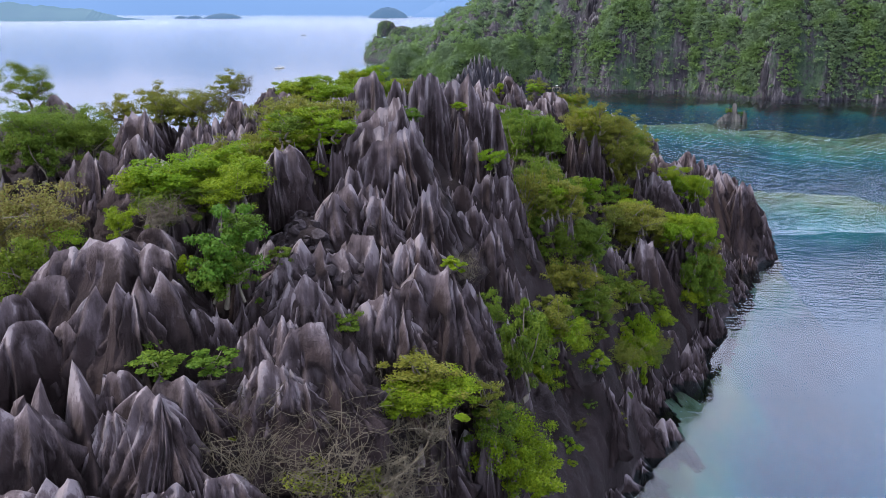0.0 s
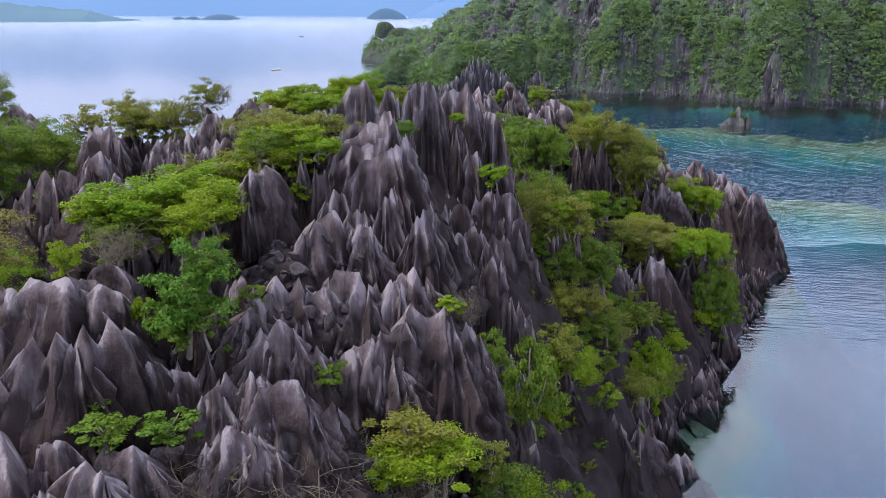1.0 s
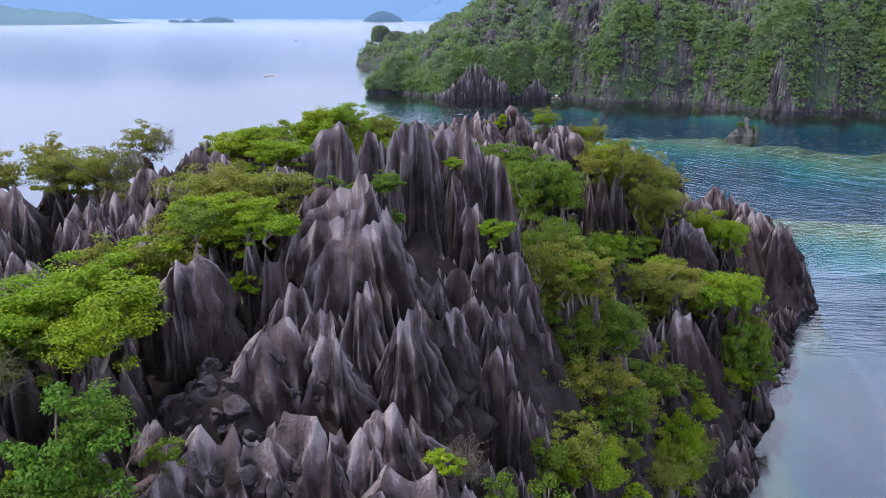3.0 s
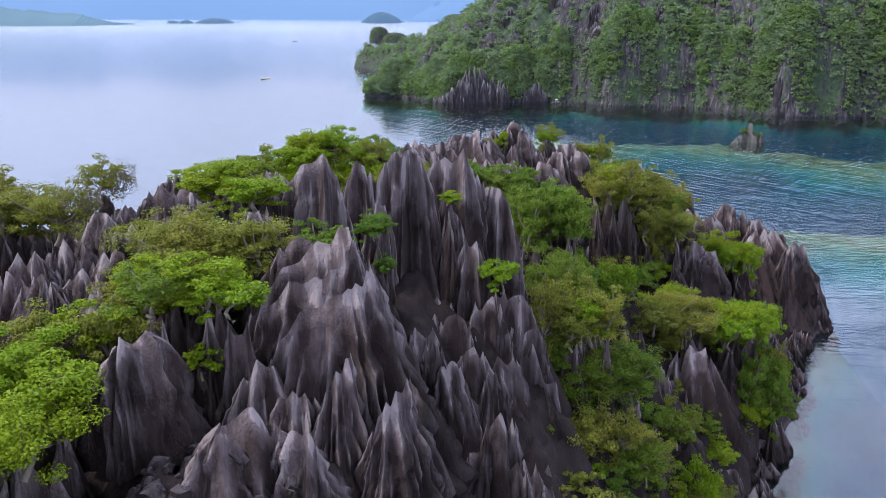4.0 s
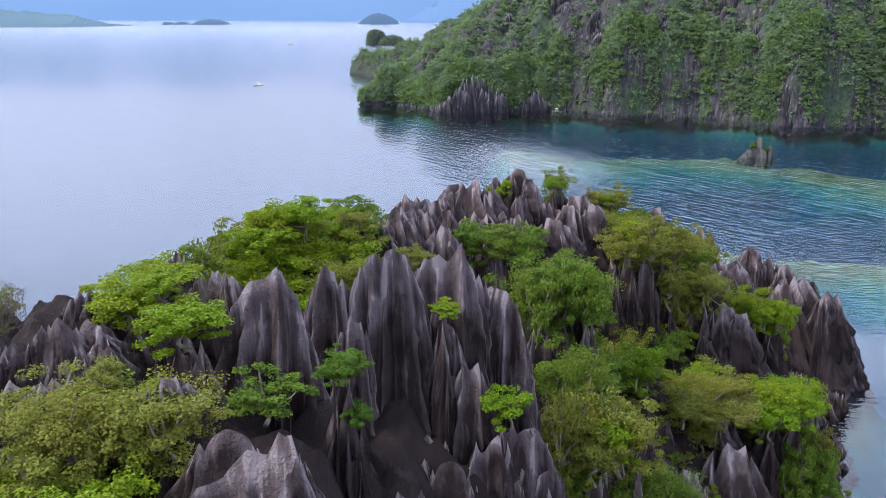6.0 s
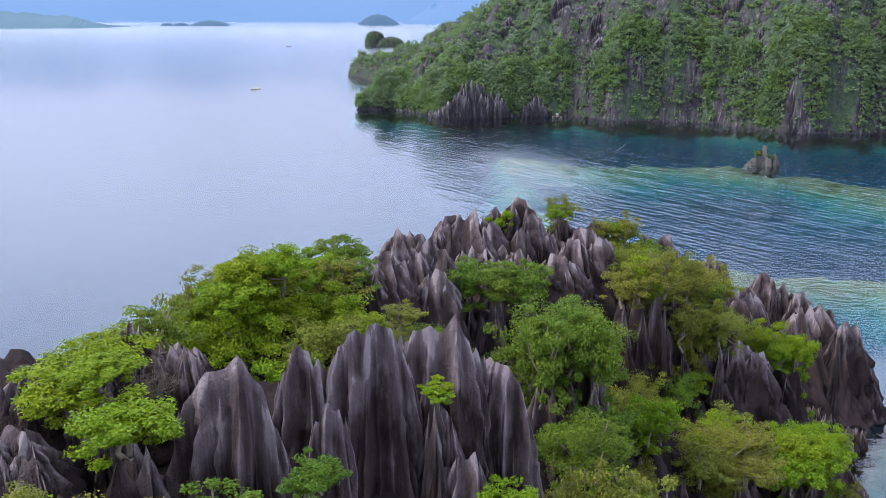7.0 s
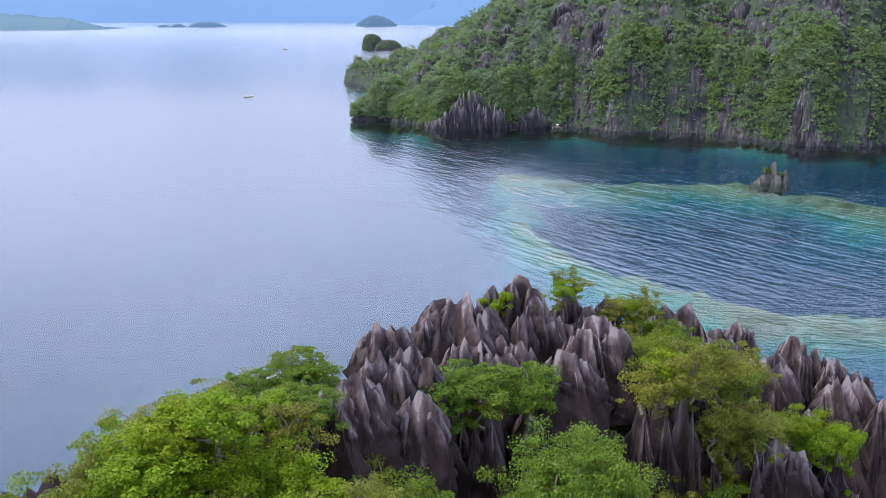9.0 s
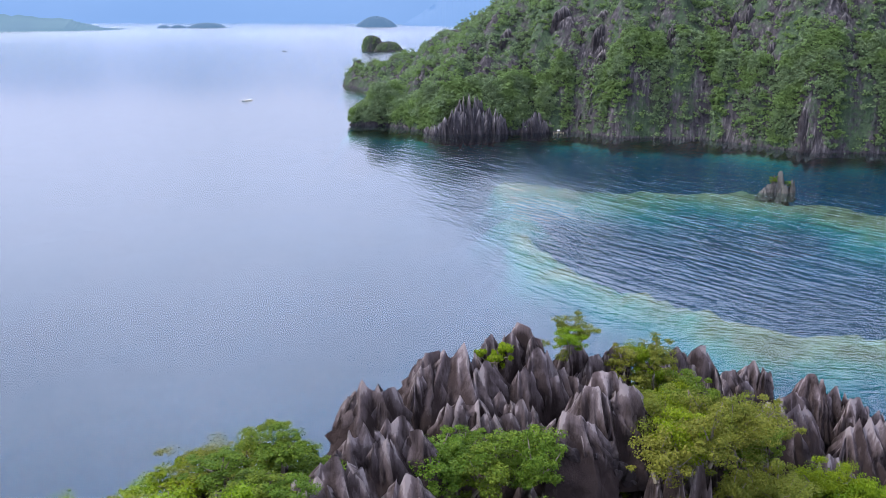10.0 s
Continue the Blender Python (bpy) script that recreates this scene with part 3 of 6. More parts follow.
def spire(rng, ztop, high, radius, sharp=0.8, flutes=8, depth=0.34, squash=1.0, turn=0.0, crest=0.0, fine=1.0, under=2.5, teeth=0.2, wash=1.0, line=None, lean=0.0):
    """One fluted limestone fin: rings from its cusped crest line down. Rain ribs run down from the cusps with hollow flutes between them,
    split into lesser ribs on the way, and die out on the wall below. At high metres under its top it is radius wide; crest is half the crest line's length."""
    full = high + under
    nr = int(np.clip(full * 3.3 * fine, 10, 38))
    s = np.linspace(0, 1, nr)[:, None] ** 1.25 * (full / high)
    g = int(rng.integers(1e6))
    n = max(3, int(round(max(flutes * 0.5 * (0.7 + 0.3 * fine), radius * 1.9))))
    cusps = uneven(rng, 0.0, math.pi, n)
    ribs = np.concatenate([cusps, 2 * math.pi - cusps[-2::-1]])                    # the two faces share the crest's cusps
    ribs[1:-1] += rng.uniform(-0.07, 0.07, len(ribs) - 2)
    lesser = [ribs[0]]
    for lo, hi in zip(ribs, ribs[1:]):
        lesser += list(uneven(rng, lo, hi, (int(rng.integers(2, 5)) if hi - lo > 0.35 else 2) if fine > 0.7 or radius > 2.2 else int(rng.integers(1, 3))))[1:]
    lesser = np.array(lesser)
    steps = int(np.clip(round(radius * 1.5 * fine + 1.5), 3, 6))
    a = np.concatenate([np.linspace(lo, hi, steps, endpoint=False) for lo, hi in zip(lesser, lesser[1:])])[None]
    nt = a.shape[1]
    sway = (fbm(np.cos(a) * 0.9 + 7 + 0 * s, np.sin(a) * 0.9 + 0 * s, s * 0.9, g) - 0.5) * np.clip(s, 0, 1.2)
    h1, w1, i1 = scallop(a[0], ribs, 2.0)
    h2, w2, i2 = scallop(a[0], lesser, 2.3)
    ends = rng.uniform(0.55, 1.7, len(ribs))[i1][None]                               # where a flute runs out
    late = (rng.random(len(lesser)) ** 1.3 * 0.75)[i2][None]                         # where a lesser rib begins
    tail = rng.uniform(0.25, 1.0, len(lesser))[i2][None]
    deep1 = depth * 1.25 * np.clip(w1 / 0.7, 0.4, 1.35)[None] * h1[None] * np.clip(s / 0.10, 0, 1) * np.clip(1.25 - s / ends, 0.12, 1)
    on2 = np.clip((s - late) / 0.07, 0, 1) * np.clip(1 - (s - late - tail) / 0.35, 0.06, 1)
    deep2 = depth * 0.8 * np.clip(w2 / 0.28, 0.35, 1.3)[None] * h2[None] * on2
    tongue = 0.22 * np.exp(-((s - late - tail) / 0.10) ** 2) * (1 - h2[None]) * on2 - 0.12 * np.clip((s - late - tail) / 0.12, 0, 1)  # ribs swell before they break off
    lump = fbm(np.cos(a) * 1.0 + 3 + 0 * s, np.sin(a) * 1.0 + 0 * s, s * 1.1 + 5, g + 3) - 0.5
    torn = np.abs(fbm(np.cos(a) * radius * 1.1 + 2 + 0 * s, np.sin(a) * radius * 1.1 + 0 * s, s * high * 0.8 + 9, g + 5, 4) - 0.5) * 2
    broken = np.abs(fbm(np.cos(a) * 1.9 + 4 + 0 * s, np.sin(a) * 1.9 + 0 * s, s * 2.6 + 1, g + 6, 2) - 0.5) * 2
    r = radius * (s ** sharp) * (s / (s + 0.13)) ** 0.65 * (1.15 - deep1 - deep2 + tongue + 0.55 * lump * np.clip(s * 2, 0, 1) - 0.45 * broken * np.clip(s * 2.5, 0, 1))
    r = np.maximum(r - 0.34 * min(radius, 2.0) * torn * np.clip(s * 5, 0, 1), 0)
    u = np.cos(a)
    peak = rng.uniform(-0.45, 0.45)
    fold = np.arccos(np.clip(u, -1, 1))
    gap, gw, gi = scallop(fold[0], cusps, 1.2)
    cut = rng.uniform(0.15, 1.0, len(cusps))[gi]
    if rng.random() < 0.12:
        gap = 0.75 * (1 - gap) ** 2.2                                                # domed heads with clefts between, in place of cusps
    jag = (0.42 * np.clip(np.abs(u - peak), 0, 2) ** 1.15 + teeth * 3.4 * (gap * cut)[None] + 0.4 * teeth * vnoise(u * 7 + 50, 0 * u + g % 97, 0.5, g)) * min(high, crest * 2.2)
    z = ztop - high * s - jag * np.clip(1 - 0.6 * s, 0, 1)
    ang = a + 0.5 * sway
    if line:                                                                         # a crest that follows a line, the fin leaning out on one side of it
        knots = np.linspace(0, 1, len(line))
        cx, cy, cz = (np.interp((1 - u) / 2, knots, [p[i] for p in line]) for i in range(3))
        r = r * (1 - lean * np.sin(a))
        z = cz - high * s - teeth * 1.2 * (gap * cut)[None] * np.clip(1 - 0.6 * s, 0, 1)
        x, y = cx - r * np.cos(ang), cy + r * np.sin(ang)
    else:
        x, y = r * np.cos(ang) * squash ** 0.5 + crest * np.tanh(2.2 * (u - peak)) * np.clip(1 - 0.25 * s, 0, 1), r * np.sin(ang) / squash ** 0.5
    hook = (fbm(u * 0.8 + 3 + 0 * s, 0 * u + 0 * s, s * 0.7, g + 8) - 0.5) * radius * 0.7 * np.clip(s, 0, 1)
    y = y + hook
    c, m = math.cos(turn), math.sin(turn)
    x, y = x * c - y * m, x * m + y * c
    rough = (0.05 + 0.10 * min(radius, 2.5) / 2.5) * np.clip(s * 4, 0.15, 1)
    dx = (fbm(x * 1.1, y * 1.1, z * 0.45, g, 4) - 0.5) * 2.0 * rough
    dy = (fbm(x * 1.1 + 9, y * 1.1, z * 0.45, g, 4) - 0.5) * 2.0 * rough
    v = np.stack([x + dx, y + dy, z], -1)
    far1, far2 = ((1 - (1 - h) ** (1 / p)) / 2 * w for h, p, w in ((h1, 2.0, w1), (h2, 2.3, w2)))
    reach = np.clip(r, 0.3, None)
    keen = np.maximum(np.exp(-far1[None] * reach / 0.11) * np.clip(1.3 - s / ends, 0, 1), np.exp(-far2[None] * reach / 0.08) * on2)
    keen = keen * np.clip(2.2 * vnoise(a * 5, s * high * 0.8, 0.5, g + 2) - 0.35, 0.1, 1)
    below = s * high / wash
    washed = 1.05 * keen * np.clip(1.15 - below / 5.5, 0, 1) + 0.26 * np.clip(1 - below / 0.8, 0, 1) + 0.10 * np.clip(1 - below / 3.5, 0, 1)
    return np.concatenate([v, washed[..., None]], -1).reshape(-1, 4), grid_faces(nr, nt, True)


spire_seed = [100]
ROCK_LABEL = "dark grey limestone pinnacle with sharp bleached ribs"


def pinnacle(x, y, z, radius, high, n=3, turn=0.0, spread=0.9, sharp=0.62, squash=1.15, depth=0.36, flutes=8, label=ROCK_LABEL, fine=1.0, under=3.0, crest=0.5, mat=None, teeth=0.2, wash=1.0):
    """A rock pinnacle with its summit at x, y, z: one main blade and n - 1 lower ones leaning on it."""
    spire_seed[0] += 1
    rng = np.random.default_rng(spire_seed[0])
    t = radians(turn + rng.uniform(-20, 20))
    fine = fine * float(np.interp(y, (55, 75, 110), (1.0, 0.8, 0.58)))         # coarser where it stays far off
    ob = new("rock_pinnacle")
    ob.location = (x, y, z)
    v, f = spire(rng, 0, high, radius * 1.15, sharp, flutes, depth, squash, t, crest * radius, fine, under, teeth, wash)
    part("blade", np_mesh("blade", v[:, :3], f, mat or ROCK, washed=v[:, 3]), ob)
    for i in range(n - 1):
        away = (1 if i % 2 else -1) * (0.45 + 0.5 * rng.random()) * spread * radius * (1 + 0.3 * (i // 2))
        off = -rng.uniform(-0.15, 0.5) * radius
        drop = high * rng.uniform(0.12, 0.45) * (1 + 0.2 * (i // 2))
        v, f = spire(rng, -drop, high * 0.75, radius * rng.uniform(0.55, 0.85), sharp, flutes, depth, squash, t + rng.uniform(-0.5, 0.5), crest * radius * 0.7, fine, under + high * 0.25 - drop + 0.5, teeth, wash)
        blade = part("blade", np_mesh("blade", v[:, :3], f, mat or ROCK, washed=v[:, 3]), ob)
        blade.location = (away * math.cos(t) - off * math.sin(t), away * math.sin(t) + off * math.cos(t), 0)
    return tagged(ob, label, "rock", "limestone pinnacles")


pinnacle(-14.0, 38.5, 26.5, 2.33, 5.1, turn=20, n=2, flutes=6, teeth=0.14, sharp=0.5, wash=0.55)
pinnacle(-15.7, 37.8, 26.2, 2.91, 5.9, turn=10, flutes=6, n=2, teeth=0.15, crest=0.4, sharp=0.5, wash=0.55)
pinnacle(-16.9, 41.0, 27.8, 2.77, 4.3, n=4, sharp=0.5, wash=0.55, flutes=5, teeth=0.1)
pinnacle(-18.7, 40.5, 27.1, 1.94, 4.5, sharp=0.5, wash=0.55, n=2, flutes=5, teeth=0.1)
pinnacle(-15.5, 43.5, 27.3, 1.47, 2.7, sharp=0.5, wash=0.55, n=2, flutes=5, teeth=0.1)
pinnacle(-19.2, 39.0, 26.2, 1.89, 5.5, sharp=0.5, wash=0.55, n=2, flutes=5, teeth=0.1)
pinnacle(-19.4, 36.5, 24.8, 1.94, 5.2, turn=40, sharp=0.5, wash=0.55, flutes=5, teeth=0.1)
pinnacle(-16.5, 34.0, 23.9, 2.69, 4.4, turn=10, flutes=5, n=2, crest=0.7, teeth=0.25, sharp=0.5, wash=0.55)
pinnacle(-14.4, 34.5, 23.1, 1.30, 3.0, sharp=0.5, wash=0.55, n=2, flutes=5, teeth=0.1)
pinnacle(-17.8, 31.5, 23.1, 2.39, 4.2, sharp=0.5, wash=0.55, n=2, flutes=5, teeth=0.1)
pinnacle(-20.0, 32.0, 23.5, 2.15, 3.7, sharp=0.5, wash=0.55, n=2, flutes=5, teeth=0.1)
pinnacle(-12.8, 33.4, 22.8, 2.32, 4.2, n=2, flutes=11, teeth=0.1, crest=0.3, wash=1.3, sharp=0.5)
pinnacle(-12.1, 35.0, 22.8, 2.35, 4.3, sharp=0.5, wash=0.55, n=2, flutes=5, teeth=0.1)
pinnacle(-10.9, 36.5, 21.9, 1.84, 3.7, sharp=0.5, wash=0.55, n=2, flutes=5, teeth=0.1)
pinnacle(-15.6, 30.0, 20.5, 2.22, 2.7, sharp=0.5, wash=0.55, n=2, flutes=5, teeth=0.1)
pinnacle(-17.1, 29.5, 20.3, 1.93, 2.2, sharp=0.5, wash=0.55, n=2, flutes=5, teeth=0.1)
pinnacle(-11.4, 31.0, 19.6, 1.62, 1.9, sharp=0.5, wash=0.55, n=2, flutes=5, teeth=0.1)
pinnacle(-9.5, 32.0, 19.5, 1.53, 2.2, sharp=0.5, wash=0.55, n=2, flutes=5, teeth=0.1)
pinnacle(-12.2, 39.0, 24.3, 0.95, 2.5, sharp=0.5, wash=0.55, n=2, flutes=5, teeth=0.1)
pinnacle(-11.2, 39.5, 23.8, 0.89, 2.3, sharp=0.5, wash=0.55, n=2, flutes=5, teeth=0.1)
pinnacle(-8.2, 37.6, 24.7, 1.61, 2.9)
pinnacle(-6.3, 37.0, 24.6, 1.98, 3.7, n=4)
pinnacle(-7.7, 36.0, 22.7, 1.57, 2.1)
pinnacle(-7.2, 41.0, 25.5, 1.59, 3.2)
pinnacle(-7.3, 44.0, 26.7, 1.98, 2.4, n=4, wash=1.8)
pinnacle(-9.5, 45.0, 26.2, 0.94, 1.9)
pinnacle(-4.4, 44.6, 26.8, 2.32, 4.0, n=4, flutes=10, wash=1.8)
pinnacle(-1.3, 46.0, 26.3, 1.43, 2.2)
pinnacle(-3.1, 42.5, 24.0, 2.25, 3.9, n=3)
pinnacle(-4.3, 42.0, 23.7, 1.49, 3.6)
pinnacle(-0.6, 43.5, 25.7, 2.28, 4.6, n=4)
pinnacle(1.5, 44.0, 23.9, 1.09, 3.4)
pinnacle(-5.7, 49.0, 28.6, 1.84, 3.3)
pinnacle(-9.6, 50.4, 30.7, 1.35, 3.6, sharp=0.28, n=1, squash=1.1, crest=0.45, under=1.5, teeth=0.14, flutes=9, depth=0.36, wash=1.2)
def massif(name, label, foot, tiers, wash, teeth):
    """Curtains of fluted rock hung side by side or one before the other from scalloped crests."""
    ob = new(name)
    foot = Vector(foot)
    ob.location = foot
    for seed, radius, high, sharp, flutes, depth, lean, under, line in tiers:
        v, f = spire(np.random.default_rng(seed), 0, high, radius, sharp, flutes, depth, 1.0, 0.0, 0.0, 1.5, under, teeth, wash, [tuple(Vector(p) - foot) for p in line], lean)
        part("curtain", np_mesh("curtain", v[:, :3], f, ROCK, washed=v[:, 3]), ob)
    return tagged(ob, label, "rock")


massif("rock_peak", "tall pale grey limestone peak with scalloped knife-edged tiers", (-3.0, 54.5, 20.0), (
    (901, 2.5, 8.0, 0.70, 13, 0.50, 0.15, 3.0, ((-6.8, 55.4, 29.4), (-5.7, 56.0, 30.9), (-4.7, 56.3, 31.8), (-3.7, 56.2, 32.3), (-3.0, 55.8, 33.0), (-2.5, 55.6, 32.0))),
    (902, 2.2, 7.5, 0.75, 12, 0.50, 0.35, 3.0, ((-6.3, 54.3, 29.4), (-5.5, 54.5, 30.5), (-4.8, 54.6, 31.2), (-3.9, 54.8, 31.0), (-3.2, 55.0, 31.5), (-2.6, 55.3, 32.5))),
    (903, 3.8, 8.0, 0.82, 15, 0.52, 0.25, 3.0, ((-5.6, 52.5, 28.4), (-5.1, 52.9, 29.5), (-4.1, 53.3, 30.6), (-3.0, 53.4, 30.8), (-2.3, 53.8, 31.2), (-1.9, 54.4, 31.7))),
    (904, 1.5, 5.0, 0.80, 7, 0.32, 0.40, 2.0, ((-3.5, 51.0, 27.6), (-3.1, 51.3, 28.5), (-2.5, 51.7, 29.2))),
    (905, 1.7, 5.0, 0.75, 8, 0.32, 0.30, 2.0, ((-1.7, 50.5, 26.8), (-1.2, 50.9, 27.7), (-0.4, 51.5, 28.4))),
    (906, 1.5, 4.5, 0.60, 7, 0.34, 0.20, 2.0, ((-6.4, 51.5, 28.2), (-5.8, 51.6, 29.0), (-5.2, 51.8, 28.6))),
    (907, 1.4, 4.2, 0.55, 7, 0.34, 0.20, 2.0, ((-5.0, 51.0, 27.8), (-4.4, 51.2, 28.0), (-3.8, 51.4, 27.6))),
), 1.1, 0.4)
pinnacle(-5.2, 58.0, 31.8, 1.93, 5.0, n=1, teeth=0.1)
massif("rock_fins", "high dark limestone wall of joined fins with pale crests", (-1.0, 72.0, 16.0), (
    (911, 1.5, 8.5, 0.50, 11, 0.55, 0.20, 5.0, ((-7.5, 67.8, 31.7), (-6.7, 68.0, 32.9), (-5.8, 68.2, 33.6), (-5.3, 68.3, 33.5), (-4.8, 68.6, 32.3), (-4.3, 68.8, 30.2))),
    (912, 1.4, 10.0, 0.50, 9, 0.55, 0.20, 5.0, ((-4.7, 71.2, 31.2), (-4.0, 71.5, 32.8), (-3.5, 71.8, 32.1), (-2.9, 72.2, 31.5))),
    (913, 1.5, 10.5, 0.50, 13, 0.55, 0.20, 5.0, ((-2.7, 71.8, 31.9), (-2.1, 72.0, 33.2), (-1.5, 72.4, 32.7), (-1.0, 72.8, 33.4), (-0.4, 73.2, 32.5), (0.2, 73.4, 31.0))),
    (914, 1.5, 10.5, 0.50, 13, 0.55, 0.20, 5.0, ((0.0, 74.0, 31.6), (0.7, 74.2, 32.6), (1.5, 74.4, 32.0), (2.2, 74.3, 32.9), (2.7, 74.4, 31.6), (3.4, 74.8, 30.8))),
    (915, 1.5, 9.5, 0.50, 10, 0.55, 0.20, 5.0, ((3.4, 75.0, 30.2), (4.2, 74.8, 30.5), (4.9, 74.6, 29.8), (5.4, 74.6, 27.8))),
    (916, 1.0, 9.0, 0.50, 7, 0.40, 0.20, 5.0, ((-3.4, 70.6, 29.6), (-2.8, 70.9, 30.6), (-2.2, 71.2, 29.8))),
), 1.5, 0.45)
pinnacle(1.5, 73.0, 29.3, 1.00, 4.6, n=1)
pinnacle(2.6, 72.0, 27.9, 1.05, 4.2, n=2)
pinnacle(5.4, 72.0, 24.5, 1.87, 8.6, sharp=0.62, under=5)
pinnacle(1.6, 69.5, 24.1, 1.76, 7.1, sharp=0.62, under=5)
pinnacle(3.5, 70.5, 25.0, 1.66, 7.7, sharp=0.62, under=5)
pinnacle(6.4, 71.5, 22.4, 1.44, 7.5, sharp=0.62, under=5)
pinnacle(3.7, 76.0, 30.3, 1.36, 6.0)
pinnacle(-0.2, 70.0, 24.3, 1.65, 7.1, sharp=0.62, under=5)
pinnacle(-1.3, 67.0, 23.8, 1.41, 5.6, sharp=0.65, under=5)
pinnacle(2.6, 68.0, 22.7, 1.45, 5.8, sharp=0.62, under=5)
pinnacle(4.5, 68.5, 22.1, 1.48, 5.9, sharp=0.62, under=5)
pinnacle(-7.6, 60.5, 32.4, 0.69, 1.4)
pinnacle(-13.3, 65.5, 32.5, 1.38, 3.2, wash=0.6)
pinnacle(-12.3, 66.0, 32.2, 1.28, 2.8, wash=0.6)
pinnacle(-14.2, 63.0, 31.2, 1.29, 2.6, wash=0.6)
pinnacle(-12.1, 62.0, 31.6, 1.15, 2.1, wash=0.6)
pinnacle(-15.0, 62.0, 32.0, 1.14, 2.5, wash=0.6)
pinnacle(-11.4, 74.5, 32.5, 0.72, 2.3, n=1, wash=0.6)
pinnacle(-9.9, 75.0, 31.5, 1.17, 2.3, wash=0.6)
pinnacle(-12.6, 74.0, 31.6, 0.57, 1.1, wash=0.6)
pinnacle(-21.7, 60.5, 31.7, 1.68, 3.4, wash=0.6)
pinnacle(-17.6, 60.0, 30.8, 1.37, 2.7, wash=0.6)
pinnacle(-16.2, 61.0, 31.0, 1.40, 2.8, wash=0.6)
pinnacle(-20.9, 57.0, 30.3, 1.00, 2.3, wash=0.6)
pinnacle(-19.5, 56.0, 29.1, 1.27, 1.7, wash=0.6)
pinnacle(-20.2, 54.0, 28.9, 1.21, 1.9, wash=0.6)
pinnacle(-12.7, 63.0, 31.3, 1.29, 2.6, wash=0.6)
pinnacle(-15.3, 66.0, 31.3, 0.68, 1.4, wash=0.6)
pinnacle(-16.2, 58.0, 30.2, 1.03, 2.1, wash=0.6)
pinnacle(-31.9, 70.0, 31.6, 2.55, 3.2, wash=0.6)
pinnacle(-35.1, 70.0, 30.4, 1.86, 2.3, wash=0.6)
pinnacle(-24.4, 57.0, 29.2, 1.92, 5.0, wash=0.6)
pinnacle(-20.1, 54.0, 28.7, 1.46, 3.3, wash=0.6)
pinnacle(-23.0, 57.0, 29.1, 1.54, 4.6, wash=0.6)
pinnacle(-13.9, 70.0, 32.2, 0.93, 1.4, wash=0.6)
pinnacle(-12.3, 66.0, 32.3, 1.45, 2.0, wash=0.6)
pinnacle(-9.4, 74.0, 31.8, 1.05, 2.1, wash=0.6)
pinnacle(8.5, 111.0, 29.9, 1.12, 3.0, n=3)
pinnacle(6.4, 111.0, 29.0, 0.75, 2.3)
pinnacle(4.2, 108.4, 29.6, 2.32, 3.9, n=4, flutes=10)
pinnacle(2.2, 107.5, 28.5, 1.06, 2.1)
pinnacle(-1.2, 104.0, 29.1, 1.48, 3.0, n=3)
pinnacle(0.7, 98.0, 29.8, 1.30, 2.6)
pinnacle(-1.0, 97.0, 29.9, 1.56, 3.1)
pinnacle(1.4, 94.0, 28.8, 1.20, 2.4)
pinnacle(-1.9, 93.0, 30.4, 1.28, 2.3)
pinnacle(-3.3, 91.0, 30.3, 0.97, 1.9)
pinnacle(9.4, 109.0, 28.9, 1.54, 4.0)
pinnacle(4.8, 106.0, 27.2, 1.73, 2.8)
pinnacle(6.8, 107.0, 26.8, 1.41, 2.5)
pinnacle(8.1, 106.0, 26.7, 1.39, 3.1)
pinnacle(13.4, 107.0, 28.3, 1.93, 3.9, n=4)
pinnacle(10.7, 104.0, 27.1, 1.67, 3.0)
pinnacle(15.3, 114.0, 27.0, 0.80, 2.0)
pinnacle(13.6, 113.0, 26.0, 1.18, 2.0)
pinnacle(22.2, 122.0, 23.5, 1.83, 3.7)
pinnacle(24.2, 122.0, 23.7, 1.37, 3.7)
pinnacle(30.8, 127.0, 20.1, 1.49, 3.0)
pinnacle(27.9, 125.0, 20.2, 1.93, 2.9)
pinnacle(38.9, 132.5, 16.3, 2.16, 4.9)
pinnacle(36.2, 131.0, 15.2, 2.39, 4.8)
pinnacle(42.4, 131.0, 14.6, 1.87, 4.8)
pinnacle(44.5, 131.0, 13.4, 1.61, 4.8)
pinnacle(40.9, 132.0, 15.3, 2.15, 4.8)
pinnacle(17.0, 105.0, 21.5, 3.68, 7.4, n=4)
pinnacle(27.6, 109.0, 17.6, 2.58, 5.8)
pinnacle(18.6, 88.0, 12.8, 1.56, 7.3)
pinnacle(22.0, 89.5, 14.2, 3.69, 11.1, n=4)
pinnacle(42.4, 128.0, 14.3, 4.26, 9.3)
pinnacle(48.8, 130.0, 8.7, 2.79, 7.2)
pinnacle(14.6, 75.0, 8.3, 2.44, 7.1)
pinnacle(25.5, 90.0, 5.6, 2.18, 8.7)
pinnacle(17.5, 85.0, 14.5, 1.78, 7.7)
pinnacle(14.5, 73.0, 8.7, 2.89, 7.9)
pinnacle(17.3, 71.0, 3.9, 3.39, 5.2)
pinnacle(26.2, 84.0, 1.9, 2.13, 2.7)
pinnacle(10.8, 61.0, 3.8, 1.83, 3.7)
pinnacle(9.3, 63.0, 8.3, 2.08, 6.0)
pinnacle(2.3, 48.0, 19.3, 1.03, 3.1)
pinnacle(3.0, 46.0, 17.3, 0.84, 3.0)
pinnacle(1.4, 41.5, 16.5, 1.70, 3.7)
pinnacle(-0.7, 39.5, 16.9, 1.62, 3.2)
pinnacle(12.4, 113.5, 27.5, 1.78, 3.6)
